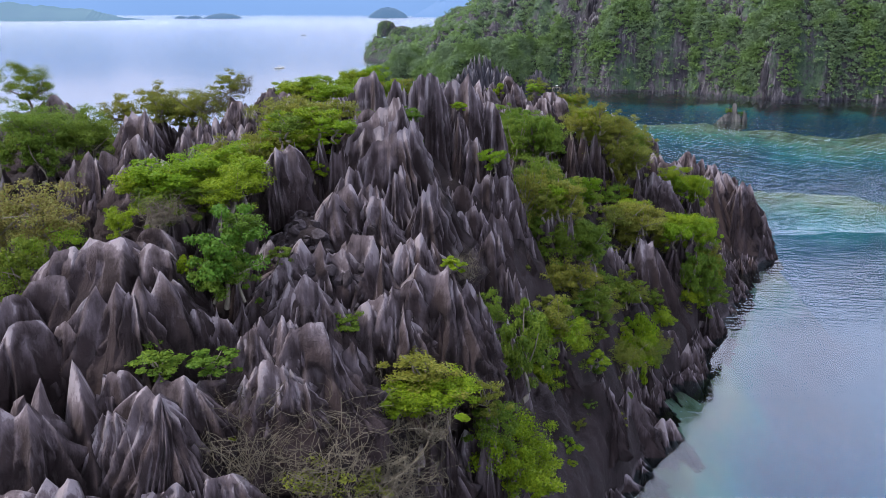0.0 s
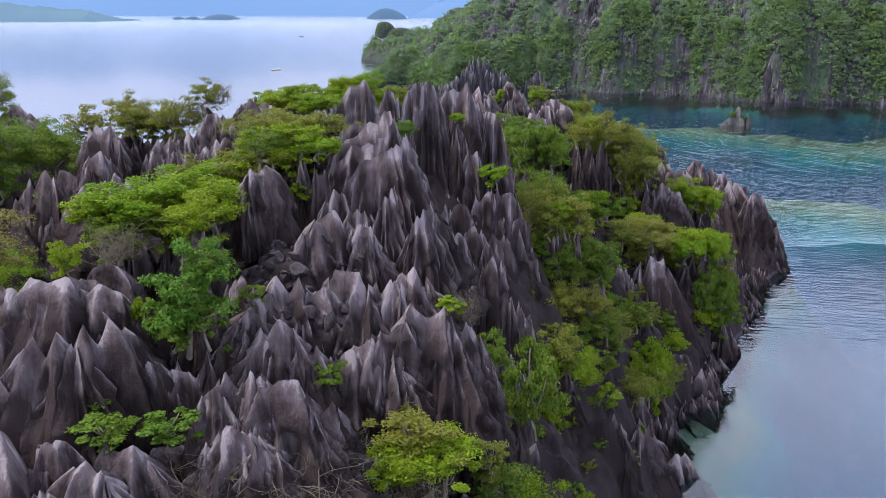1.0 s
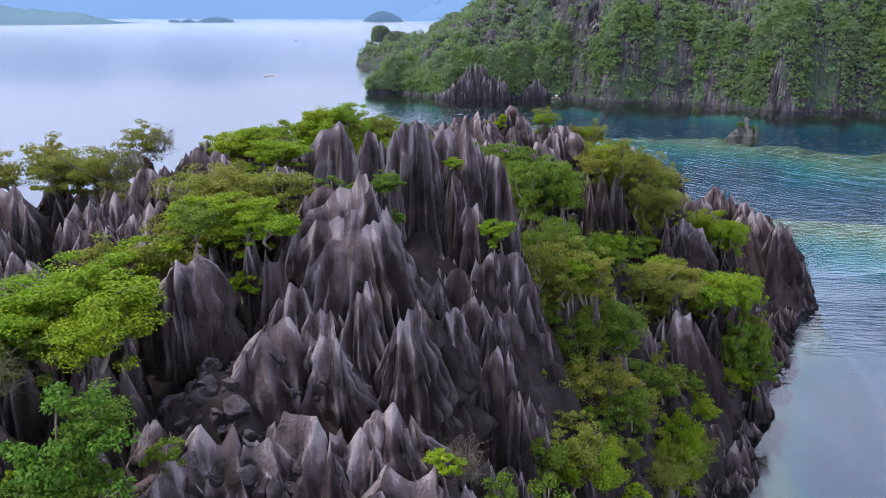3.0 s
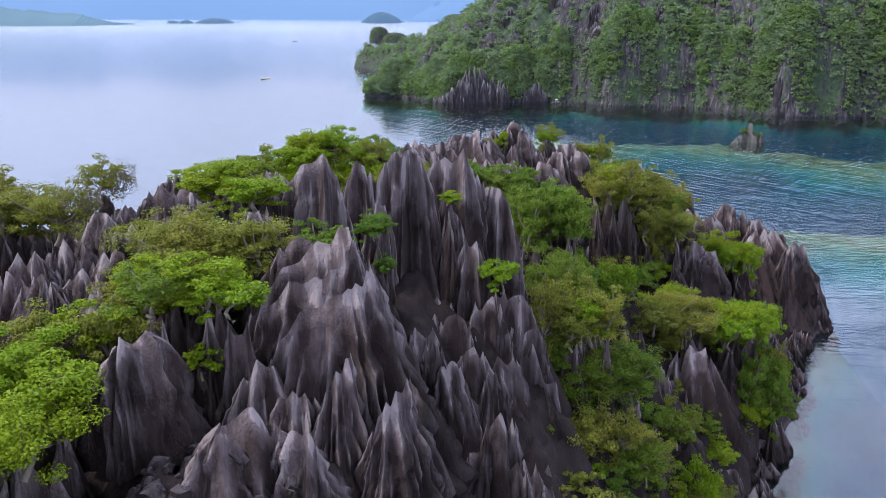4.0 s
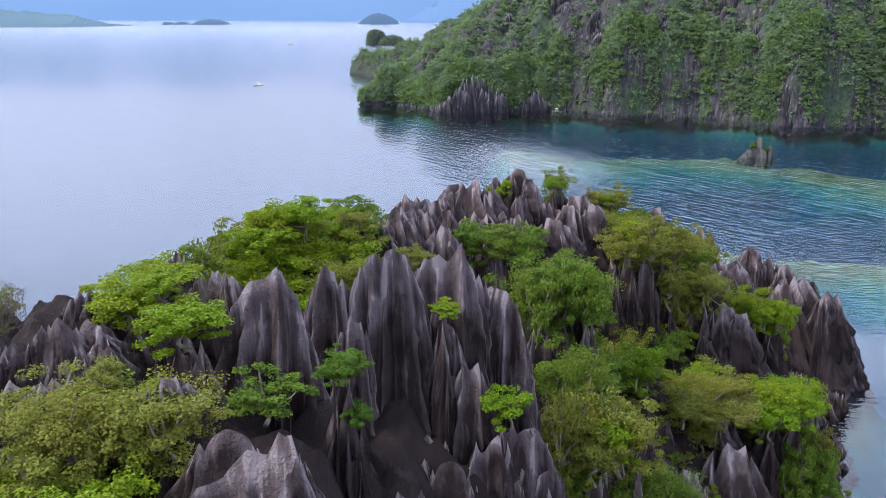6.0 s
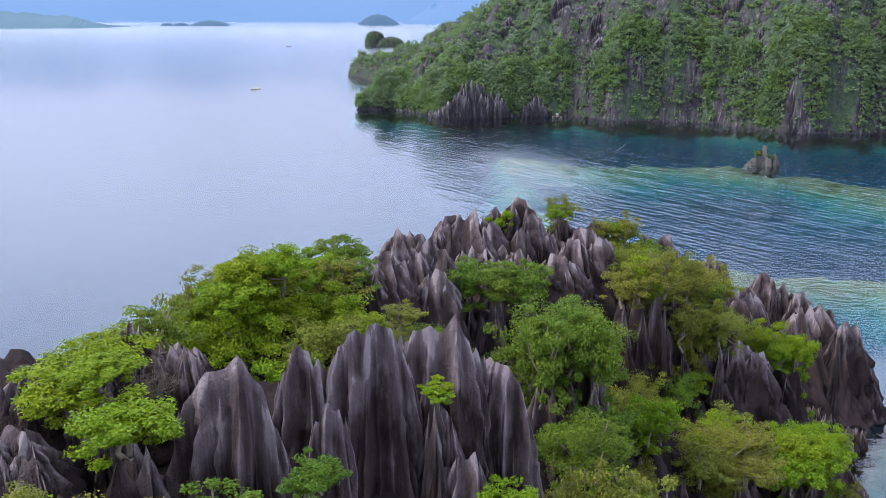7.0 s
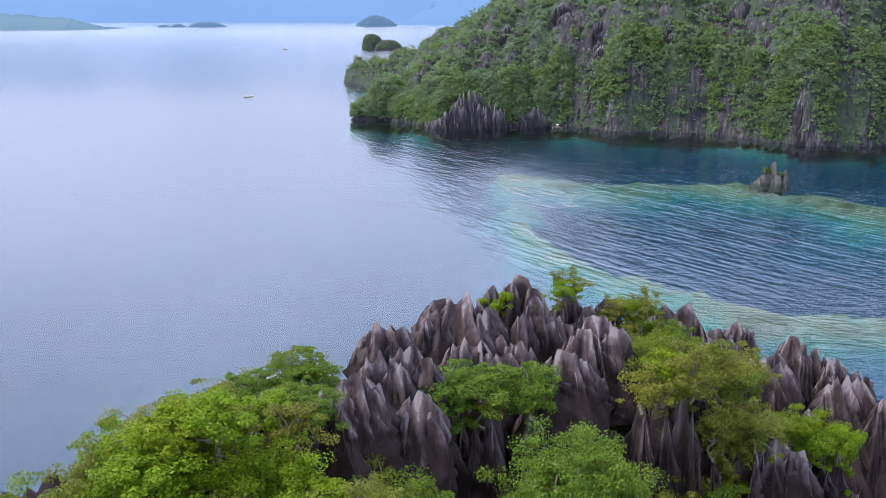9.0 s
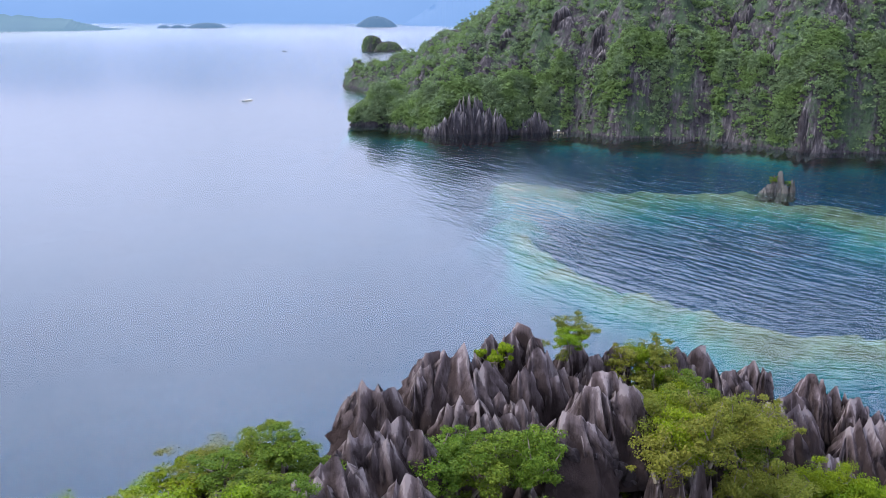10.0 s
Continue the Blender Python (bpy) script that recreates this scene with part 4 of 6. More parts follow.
pinnacle(10.9, 111.0, 26.9, 1.33, 3.0)
pinnacle(-0.2, 66.5, 24.7, 1.38, 6.0, sharp=0.62, under=6)
pinnacle(0.8, 71.0, 24.7, 1.40, 7.3, sharp=0.62, under=6)
pinnacle(-1.1, 64.0, 23.7, 1.30, 4.7, sharp=0.62, under=6)
pinnacle(1.3, 66.0, 22.7, 1.38, 5.0, sharp=0.62, under=6)
pinnacle(3.6, 60.0, 22.7, 1.44, 7.7, sharp=0.62, under=5)
pinnacle(5.0, 62.0, 19.1, 1.53, 6.8, sharp=0.62, under=5)
pinnacle(2.4, 55.0, 19.0, 1.18, 5.3, sharp=0.65, under=5)
pinnacle(4.1, 57.0, 17.2, 1.40, 5.0, sharp=0.65, under=5)
# backlit heads: low wash paints them dark in place of the missing light
pinnacle(-12.1, 76.0, 31.6, 1.11, 2.7, n=2, wash=0.4)
pinnacle(-13.4, 75.0, 30.8, 0.73, 1.7, n=2, wash=0.4)
pinnacle(-9.6, 76.0, 31.0, 1.49, 2.7, n=3, wash=0.4)
pinnacle(-13.7, 71.0, 31.8, 0.96, 1.5, n=2)
pinnacle(15.7, 71.5, 5.7, 3.39, 7.8, n=3, sharp=0.55, wash=0.5)
pinnacle(12.5, 69.0, 9.0, 2.99, 11.0, n=3, sharp=0.55, wash=0.5)
pinnacle(10.3, 63.5, 7.3, 2.80, 7.9, n=3, sharp=0.55, wash=0.5)
pinnacle(19.0, 73.5, 1.8, 2.17, 4.3, n=2, sharp=0.6, wash=0.6)
pinnacle(7.7, 57.5, 8.6, 2.13, 6.4, n=3, sharp=0.55, wash=0.5)
pinnacle(12.5, 62.5, 2.1, 2.59, 2.8, n=3, sharp=0.7, wash=0.6)
pinnacle(24.1, 85.0, 5.1, 2.74, 7.9, n=3, sharp=0.55, wash=0.5)
pinnacle(30.7, 96.0, 5.1, 2.72, 7.5, n=3, sharp=0.55, wash=0.6)
pinnacle(42.2, 131.0, 13.0, 2.18, 8.7, sharp=0.55)
pinnacle(45.4, 132.0, 10.8, 2.21, 8.8, sharp=0.55)
pinnacle(48.4, 133.0, 8.6, 2.24, 8.2, sharp=0.55)
pinnacle(51.3, 134.0, 5.5, 1.90, 6.8, sharp=0.55)
pinnacle(52.7, 134.0, 3.1, 1.53, 4.6, sharp=0.55)
pinnacle(46.2, 129.0, 5.6, 2.54, 5.8, sharp=0.55)
pinnacle(42.3, 127.0, 7.9, 2.48, 7.1, sharp=0.55)
pinnacle(38.1, 126.0, 11.5, 2.43, 8.3, sharp=0.55)
pinnacle(49.8, 131.0, 2.6, 2.23, 3.7, sharp=0.55)
pinnacle(35.2, 127.0, 15.9, 2.43, 6.2, sharp=0.55)
pinnacle(31.4, 124.0, 17.7, 2.01, 5.4, sharp=0.55)
pinnacle(34.5, 119.0, 9.2, 2.62, 7.2, sharp=0.55)
pinnacle(37.8, 118.0, 6.1, 2.62, 6.5, sharp=0.55)
pinnacle(-14.0, 60.5, 30.6, 1.41, 2.6, n=3, wash=0.6)
pinnacle(-14.6, 58.5, 30.3, 1.34, 2.5, n=3, wash=0.6)
pinnacle(-13.3, 63.0, 30.9, 1.13, 2.3, n=2, wash=0.7)
pinnacle(-13.1, 65.0, 31.0, 1.06, 2.1, n=2, wash=0.7)


def buttress(x, y, z, radius, high):
    """A bare rock buttress of the headland's cliffs."""
    return tagged(pinnacle(x, y, z, radius * 0.42, high, 7, 0, 1.25, 0.62, 1.2, 0.42, 9, "bare grey limestone buttress with pale streaks on a cliff", 0.3, 2, 0.8, ROCK_HAZED, 0.35), group="cliff buttresses")


buttress(17.1, 408.0, 17.6, 12.7, 17.3)
buttress(7.8, 405.0, 7.6, 6.9, 8.1)
buttress(26.4, 407.0, 11.9, 6.9, 11.6)
buttress(45.3, 410.0, 9.3, 7.0, 9.4)
buttress(3.2, 408.0, 4.9, 4.7, 5.8)

COLUMNS = []


def cliff_column(x, y, z, radius):
    """A bare rib of rock standing out of the headland's wooded slope."""
    COLUMNS.append((x, y, radius + 0.6))
    return tagged(pinnacle(x, y, z, radius, min(11, z), 3, 0, 0.9, 0.36, 1.0, 0.42, 6, "tall bare grey limestone rib on a wooded cliff", 0.25, min(8, max(0.5, z - min(11, z) + 0.6)), 0.3, ROCK_HAZED), group="cliff ribs")


cliff_column(65.0, 410.3, 11.2, 2.4)
cliff_column(65.0, 411.6, 16.7, 2.4)
cliff_column(65.0, 413.2, 22.0, 2.4)
cliff_column(65.5, 417.7, 27.2, 2.4)
cliff_column(65.8, 420.6, 32.5, 2.4)
cliff_column(66.2, 424.6, 37.8, 2.4)
cliff_column(66.5, 427.7, 43.2, 2.5)
cliff_column(68.1, 406.1, 12.9, 2.1)
cliff_column(68.1, 407.6, 18.2, 2.1)
cliff_column(68.3, 410.0, 23.5, 2.1)
cliff_column(68.6, 412.7, 28.7, 2.1)
cliff_column(69.5, 419.1, 33.7, 2.1)
cliff_column(72.6, 413.5, 33.9, 3.9)
cliff_column(73.4, 418.9, 39.0, 3.9)
cliff_column(73.5, 421.0, 44.4, 4.0)
cliff_column(74.7, 428.4, 49.7, 4.0)
cliff_column(62.4, 412.7, 10.5, 2.1)
cliff_column(62.3, 413.8, 15.9, 2.1)
cliff_column(62.4, 415.8, 21.3, 2.1)
cliff_column(62.7, 419.0, 26.6, 2.1)
cliff_column(97.7, 400.7, 39.0, 2.6)
cliff_column(98.2, 404.2, 44.1, 2.7)
cliff_column(103.4, 399.3, 36.9, 2.1)
cliff_column(103.8, 401.8, 42.0, 2.1)
cliff_column(98.4, 395.3, 9.8, 2.3)
cliff_column(98.1, 395.9, 15.1, 2.3)
cliff_column(97.9, 396.4, 20.3, 2.3)
cliff_column(97.7, 397.1, 25.5, 2.3)
cliff_column(97.6, 398.3, 30.7, 2.3)
cliff_column(104.6, 393.7, 10.0, 2.6)
cliff_column(104.4, 394.3, 15.3, 2.6)
cliff_column(104.1, 395.0, 20.5, 2.6)
cliff_column(104.0, 395.7, 25.7, 2.6)
cliff_column(109.7, 393.4, 10.0, 1.8)
cliff_column(109.4, 394.0, 15.3, 1.8)
cliff_column(119.2, 394.1, 43.6, 1.5)
cliff_column(120.7, 399.6, 48.5, 1.5)
cliff_column(129.0, 379.4, 34.0, 2.6)
cliff_column(129.4, 381.8, 38.7, 2.6)
cliff_column(138.1, 360.1, 10.4, 3.0)
cliff_column(137.9, 360.9, 15.1, 3.0)
cliff_column(137.7, 361.7, 19.8, 3.0)
cliff_column(136.1, 361.6, 10.6, 1.7)
cliff_column(135.8, 362.3, 15.3, 1.7)
cliff_column(150.2, 360.2, 11.2, 2.0)
cliff_column(149.8, 360.7, 15.9, 2.0)
cliff_column(149.4, 361.2, 20.7, 1.9)
cliff_column(149.1, 361.9, 25.4, 1.9)
cliff_column(148.9, 362.7, 30.0, 2.0)
cliff_column(149.1, 364.4, 34.6, 2.0)
cliff_column(150.2, 368.0, 39.1, 2.0)
cliff_column(150.3, 369.5, 43.7, 2.0)
cliff_column(150.6, 371.4, 48.4, 2.0)
cliff_column(151.5, 374.6, 53.0, 2.0)
cliff_column(153.5, 360.2, 11.2, 2.0)
cliff_column(153.0, 360.7, 15.9, 2.0)
cliff_column(152.7, 361.2, 20.7, 2.0)
cliff_column(152.4, 361.9, 25.4, 2.0)
cliff_column(152.1, 362.7, 30.0, 2.0)
cliff_column(152.2, 364.2, 34.6, 2.0)
cliff_column(153.4, 367.8, 39.1, 2.0)
cliff_column(43.5, 416.3, 9.6, 3.0)
cliff_column(43.6, 417.8, 15.0, 3.0)
cliff_column(54.0, 414.8, 9.7, 3.3)
cliff_column(54.0, 415.9, 15.2, 3.3)
cliff_column(58.7, 431.5, 45.7, 4.0)
cliff_column(58.9, 434.3, 51.2, 4.1)
cliff_column(81.3, 397.4, 10.0, 2.3)
cliff_column(86.5, 397.5, 10.0, 1.7)
cliff_column(116.9, 386.8, 9.8, 2.0)
cliff_column(157.8, 359.2, 11.3, 1.7)
cliff_column(157.4, 359.7, 16.1, 1.7)
cliff_column(157.1, 360.4, 20.8, 1.7)
cliff_column(156.9, 361.3, 25.4, 1.7)
cliff_column(92.1, 412.5, 49.5, 2.1)
cliff_column(92.3, 414.6, 54.8, 2.1)
cliff_column(125.9, 399.1, 51.9, 2.1)
cliff_column(126.8, 403.0, 56.9, 2.1)
cliff_column(35.6, 442.8, 41.7, 3.2)


def bare(x, y):
    """The rock ribs carry hardly any trees."""
    near = np.zeros(np.shape(x))
    for cx, cy, r in COLUMNS:
        near = np.maximum(near, np.exp(-((x - cx) / r) ** 2) * np.exp(-((y - cy + 2.5) / 6.0) ** 2))
    return near


def headland_woods():
    rng = np.random.default_rng(5)
    n = 46000
    x, y = rng.uniform(-62, 240, n), 335 + 330 * rng.random(n) ** 1.6
    h = headland_height(x, y)
    steep = np.hypot(headland_height(x + 1.5, y) - h, headland_height(x, y + 1.5) - h) / 1.5
    d = inside_distance(x, y, HEADLAND)
    edge = rng.random(n) < 0.36                      # more of it down the shore cliffs
    shore = rng.integers(0, 12, n)
    pts = np.array(HEADLAND)
    along = rng.random(n)[:, None]
    foot = pts[shore] * (1 - along) + pts[shore + 1] * along
    x, y = np.where(edge, foot[:, 0] + rng.uniform(-1, 3, n), x), np.where(edge, foot[:, 1] + rng.uniform(-2, 10, n), y)
    h = headland_height(x, y)
    steep = np.hypot(headland_height(x + 1.5, y) - h, headland_height(x, y + 1.5) - h) / 1.5
    d = inside_distance(x, y, HEADLAND)
    ok = (h > 1.4) & (d > -3) & (d < 110) & (rng.random(n) > bare(x, y)) & (rng.random(n) < (0.45 + 0.25 * np.clip(steep, 0, 3)))
    x, y, h, steep = x[ok], y[ok], h[ok], steep[ok]
    size = 1.2 + 2.4 * rng.random(len(x)) ** 2
    h = h - rng.random(len(x)) * np.clip(steep - 1, 0, 4) * 0.8 + size * 0.35
    for cx, cy, w, top, steep_by in ((-73, 1120, 24, 15, 5.0), (-52, 1112, 32, 9, 3.0)):      # and on the islets off its point
        a, s = rng.uniform(0, 6.28, 260), rng.random(260) ** 0.6
        r = w / 2 * (0.03 + 0.97 * s ** 0.8)
        x, y = np.append(x, cx + r * np.cos(a)), np.append(y, cy + 0.5 * r * np.sin(a))
        h, size = np.append(h, top * (1 - s ** steep_by)), np.append(size, 1.0 + 1.5 * rng.random(260))
    k = 5
    d = rng.normal(size=(len(x), k, 3))
    d /= np.linalg.norm(d, axis=2)[..., None]
    d[..., 2] = np.abs(d[..., 2]) * 0.8
    c = (np.stack([x, y, h], -1)[:, None] + d * size[:, None, None] * 0.75).reshape(-1, 3)
    r = np.repeat(size * 0.42, k)[:, None] * np.ones((1, 3))
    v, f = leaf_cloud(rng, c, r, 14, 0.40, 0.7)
    return np_mesh("headland_woods", v, f, LEAF_HAZED, False)


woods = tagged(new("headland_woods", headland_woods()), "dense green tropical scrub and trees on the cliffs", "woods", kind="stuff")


SMALL_SPIRES = []
for small in range(14):
    v, f = spire(np.random.default_rng(700 + small), 0, 3.0, 1.25 + 0.05 * small, 0.75, 7, 0.42, 1.3, 0.4 * small, 0.45 + 0.04 * (small % 5), 0.8, 1.4, 0.3, 0.6)
    SMALL_SPIRES.append(np_mesh("rock_spire", v[:, :3], f, ROCK, washed=v[:, 3]))


def spire_field(n, region, low, high, seed, floor=2.0):
    """Lesser spires that crowd a stretch of the island."""
    rng = random.Random(seed)
    for i in range(n):
        for tries in range(40):
            x, y = rng.uniform(region[0], region[1]), rng.uniform(region[2], region[3])
            z = float(ground_base(np.array([x]), np.array([y]))[0])
            if z > floor:
                break
        k = rng.uniform(low, high)
        ob = new("rock_spire", SMALL_SPIRES[rng.randrange(14)])
        ob.matrix_world = pose(x, y, z + 2.0 * k, rng.uniform(-5, 5), rng.uniform(-5, 5), rng.uniform(0, 360)) @ Matrix.Diagonal((k, k, k * rng.uniform(0.9, 1.5), 1))
        tagged(ob, "small sharp dark limestone spire", "rock", "limestone spires")


spire_field(50, (5, 46, 55, 138), 0.8, 1.7, 1)
spire_field(30, (-8, 24, 86, 124), 0.6, 1.2, 2, 10)
spire_field(18, (-42, -12, 36, 76), 0.6, 1.3, 3, 10)
spire_field(45, (30, 52, 112, 137), 0.55, 1.05, 5, 1.0)


def shore_rocks(n, first, last, seed):
    """Fretted rocks that stand along the waterline."""
    rng = random.Random(seed)
    line = ISLAND[first:last + 1]
    for i in range(n):
        at = (i + rng.uniform(-0.4, 0.4)) / n * (len(line) - 1)
        at = min(max(at, 0.0), len(line) - 1.001)
        (ax, ay), (bx, by) = line[int(at)], line[int(at) + 1]
        f = at - int(at)
        nx, ny = (ay - by), (bx - ax)
        k = math.hypot(nx, ny)
        inward = rng.uniform(-1.2, 2.6)
        x, y = ax + (bx - ax) * f + nx / k * inward, ay + (by - ay) * f + ny / k * inward
        wide = rng.uniform(0.6, 1.3)
        top = rng.uniform(0.5, 1.6) + max(0.0, inward + 0.6) * rng.uniform(0.6, 1.6)
        ob = new("shore_rock", SMALL_SPIRES[rng.randrange(14)])
        ob.matrix_world = pose(x, y, top, rng.uniform(-8, 8), rng.uniform(-8, 8), rng.uniform(0, 360)) @ Matrix.Diagonal((wide, wide, (top + 1.5) / 4.0, 1))
        tagged(ob, "fretted dark limestone rock at the waterline", "rock", "shore rocks")


shore_rocks(150, 2, 11, 4)


# ---- boulders in the gullies ----
from mathutils.bvhtree import BVHTree


def boulder_mesh(seed):
    """An angular block: a rough ball with flat breaks all round it."""
    rng = np.random.default_rng(seed)
    bm = bmesh.new()
    bmesh.ops.create_icosphere(bm, subdivisions=3, radius=1)
    planes = [(n / np.linalg.norm(n), d) for n, d in zip(rng.normal(size=(13, 3)), rng.uniform(0.45, 0.8, 13))]
    for vert in bm.verts:
        p = np.array(vert.co) * np.array((1.2, 0.95, 0.85))
        for n, d in planes:
            p = p - n * max(0.0, float(p @ n) - d)
        vert.co = Vector(p * (0.93 + 0.14 * float(vnoise(*(p * 4 + seed), seed))) * 1.25)
    me = bpy.data.meshes.new("boulder")
    bm.to_mesh(me)
    bm.free()
    me.materials.append(ROCK_RUBBLE)
    return me


BOULDERS = [boulder_mesh(s) for s in range(7)]


def rock_surface(x0, x1, y0, y1):
    """All rock in a stretch of the island, to let boulders down on."""
    verts, faces = [], []
    for ob in [o for o in bpy.data.objects if o.name.startswith(("blade", "island_ground"))]:
        place = ob.matrix_basis if ob.parent is None else ob.parent.matrix_basis @ ob.matrix_basis
        at = place.translation
        if ob.parent and not (x0 - 6 < at.x < x1 + 6 and y0 - 6 < at.y < y1 + 6):
            continue
        me = ob.data
        co = np.empty(len(me.vertices) * 3)
        me.vertices.foreach_get("co", co)
        co = co.reshape(-1, 3) + np.array(at)
        corner = np.empty(len(me.loops), int)
        me.loops.foreach_get("vertex_index", corner)
        start = np.empty(len(me.polygons), int)
        me.polygons.foreach_get("loop_start", start)
        total = np.empty(len(me.polygons), int)
        me.polygons.foreach_get("loop_total", total)
        mid = co[corner[start]]
        for k in np.nonzero((mid[:, 0] > x0 - 1) & (mid[:, 0] < x1 + 1) & (mid[:, 1] > y0 - 1) & (mid[:, 1] < y1 + 1))[0]:
            ids = corner[start[k]:start[k] + total[k]]
            faces.append(tuple(range(len(verts), len(verts) + len(ids))))
            verts.extend(co[ids].tolist())
    return BVHTree.FromPolygons(verts, faces)


def boulder_field(n, x0, x1, y0, y1, low, high, seed, label, level, rise=0.0):
    rng = np.random.default_rng(seed)
    tree = rock_surface(x0, x1, y0, y1)
    done = 0
    for tries in range(n * 12):
        x, y, r = rng.uniform(x0, x1), rng.uniform(y0, y1), low + (high - low) * rng.random() ** 2
        spot, normal, index, far = tree.ray_cast(Vector((x, y, 60)), Vector((0, 0, -1)))
        if spot is None or abs(normal.z) < 0.42 or done == n or spot.z > level + rise * (y - y0):
            continue
        ob = new("boulder", BOULDERS[done % 7])
        ob.location = (x, y, spot.z + r * 0.25)
        ob.rotation_euler = tuple(rng.uniform(0, 6.28, 3))
        ob.scale = (r, r * rng.uniform(0.6, 1), r * rng.uniform(0.6, 1.1))
        tagged(ob, label, "boulder", "boulders")
        done += 1


boulder_field(200, -10.4, -4.0, 42.0, 50.8, 0.12, 0.5, 1, "angular grey limestone boulder lying in a gully", 24.2, 0.45)
boulder_field(40, 9, 15, 103, 113, 0.25, 0.7, 2, "broken grey limestone boulder below a summit", 24.5)


# ---- trees and shrubs ----
def limb_line(rng, a, b, bend, steps=5):
    a, b = np.array(a, float), np.array(b, float)
    mid = rng.normal(size=3) * bend
    return [tuple(a + (b - a) * s + mid * math.sin(math.pi * s)) for s in np.linspace(0, 1, steps)]


def tree_kind(name, label, category, mat, radius, high, clumps, per, leaf, seed, stem=0.5, flat=0.6, spread=1.0, airy=0.0, stray=5):
    """A tree with its crown's middle at the origin: trunk down to -high, limbs out to the clumps, and leaves in uneven tiers."""
    rng = np.random.default_rng(seed)
    root = tagged(new(name), label, category)
    c = []
    while len(c) < clumps:
        p = rng.uniform(-1, 1, 3)
        q = np.linalg.norm(p * np.array((1, 1, 1.0)))
        if 0.35 < q < 1 and p[2] > -0.85:
            lump = 0.55 + 0.68 * rng.random()
            if len(c) % stray == 0:                                   # stray sprays, mostly low down
                p = np.array((p[0] / q * rng.uniform(0.7, 1.4), p[1] / q * rng.uniform(0.7, 1.4), rng.uniform(-1.5, 0.9)))
                lump = 0.9
            c.append(p * np.array((radius * spread, radius * spread, radius * flat)) * lump)
    c = np.array(c)
    r = (radius * rng.uniform(0.16, 0.38, (clumps, 1))) * np.array((1.0, 1.0, 0.62))
    v, f = leaf_cloud(rng, c, r, per, leaf, 0.8)
    if airy:
        cut = rng.random(len(f)) > airy
        v, f = v.reshape(-1, 3, 3)[cut].reshape(-1, 3), np.arange(int(cut.sum()) * 3).reshape(-1, 3)
    part("crown", np_mesh("crown", v, f, mat, False), root)
    fork = np.array((0, 0, -high * 0.45))
    pts = limb_line(rng, (rng.normal() * 0.1, rng.normal() * 0.1, -high), fork, 0.12 * radius)
    tv, tf = tube(pts, np.linspace(0.075, 0.05, 5) * radius * stem * 1.6 + 0.015, 7)
    part("trunk", np_mesh("trunk", tv, tf, BARK), root)
    for i in rng.choice(clumps, min(10 if airy else 7, clumps), replace=False):
        pts = limb_line(rng, fork, c[i] * (1.22 if airy else 1.05), 0.12 * radius, 6)
        bv, bf = tube(pts, np.linspace(0.042, 0.010, 6) * radius * stem * 1.6 + 0.008, 5)
        part("branch", np_mesh("branch", bv, bf, BARK), root)
    root.hide_render = True
    return root


def bare_kind(name, label, seed, twigs=46):
    """A leafless tangle of bleached stems, about one metre in radius, its foot at -0.6."""
    rng = np.random.default_rng(seed)
    root = tagged(new(name), label, "shrub")
    stems, fine = [], []
    for stem in range(twigs):
        a, up = rng.uniform(0, 6.28), rng.uniform(0.0, 0.75)
        start = np.array((rng.normal() * 0.25, rng.normal() * 0.25, -0.6))
        end = np.array((math.cos(a) * rng.uniform(0.5, 1.05), math.sin(a) * rng.uniform(0.5, 1.05), up))
        line = limb_line(rng, start, end, 0.34, 10)
        wave = rng.normal(size=3) * 0.10
        line = [tuple(np.array(p) + wave * math.sin(7.5 * i / 9)) for i, p in enumerate(line)]
        stems.append(tube(line, np.linspace(0.013, 0.004, 10), 4))
        for j in range(4):
            k = line[int(rng.integers(3, 9))]
            tip = np.array(k) + rng.normal(size=3) * np.array((0.30, 0.30, 0.22))
            fine.append(tube(limb_line(rng, k, tip, 0.05, 4), np.linspace(0.006, 0.003, 4), 3))
    v, f = joined(stems)
    tagged(part("stem_tangle", np_mesh("stem_tangle", v, f, TWIG), root), kind="stuff")
    v, f = joined(fine)
    tagged(part("twig_tangle", np_mesh("twig_tangle", v, f, TWIG), root), kind="stuff")
    root.hide_render = True
    return root


def sizes(name, label, category, mat, seed, flat, airy=0.0, leaf=0.092, stray=4):
    """The same plant young and full grown, with leaves of one size."""
    young = [tree_kind(name, label, category, mat, 1.5, 1.7, 40, 140, leaf * 0.80, seed + s, flat=flat, airy=airy, stray=stray) for s in range(2)]
    grown = [tree_kind(name, label, category, mat, 2.7, 2.8, 66, 200, leaf * 0.86, seed + 5 + s, flat=flat, airy=airy, stray=stray) for s in range(3)]
    return young, grown


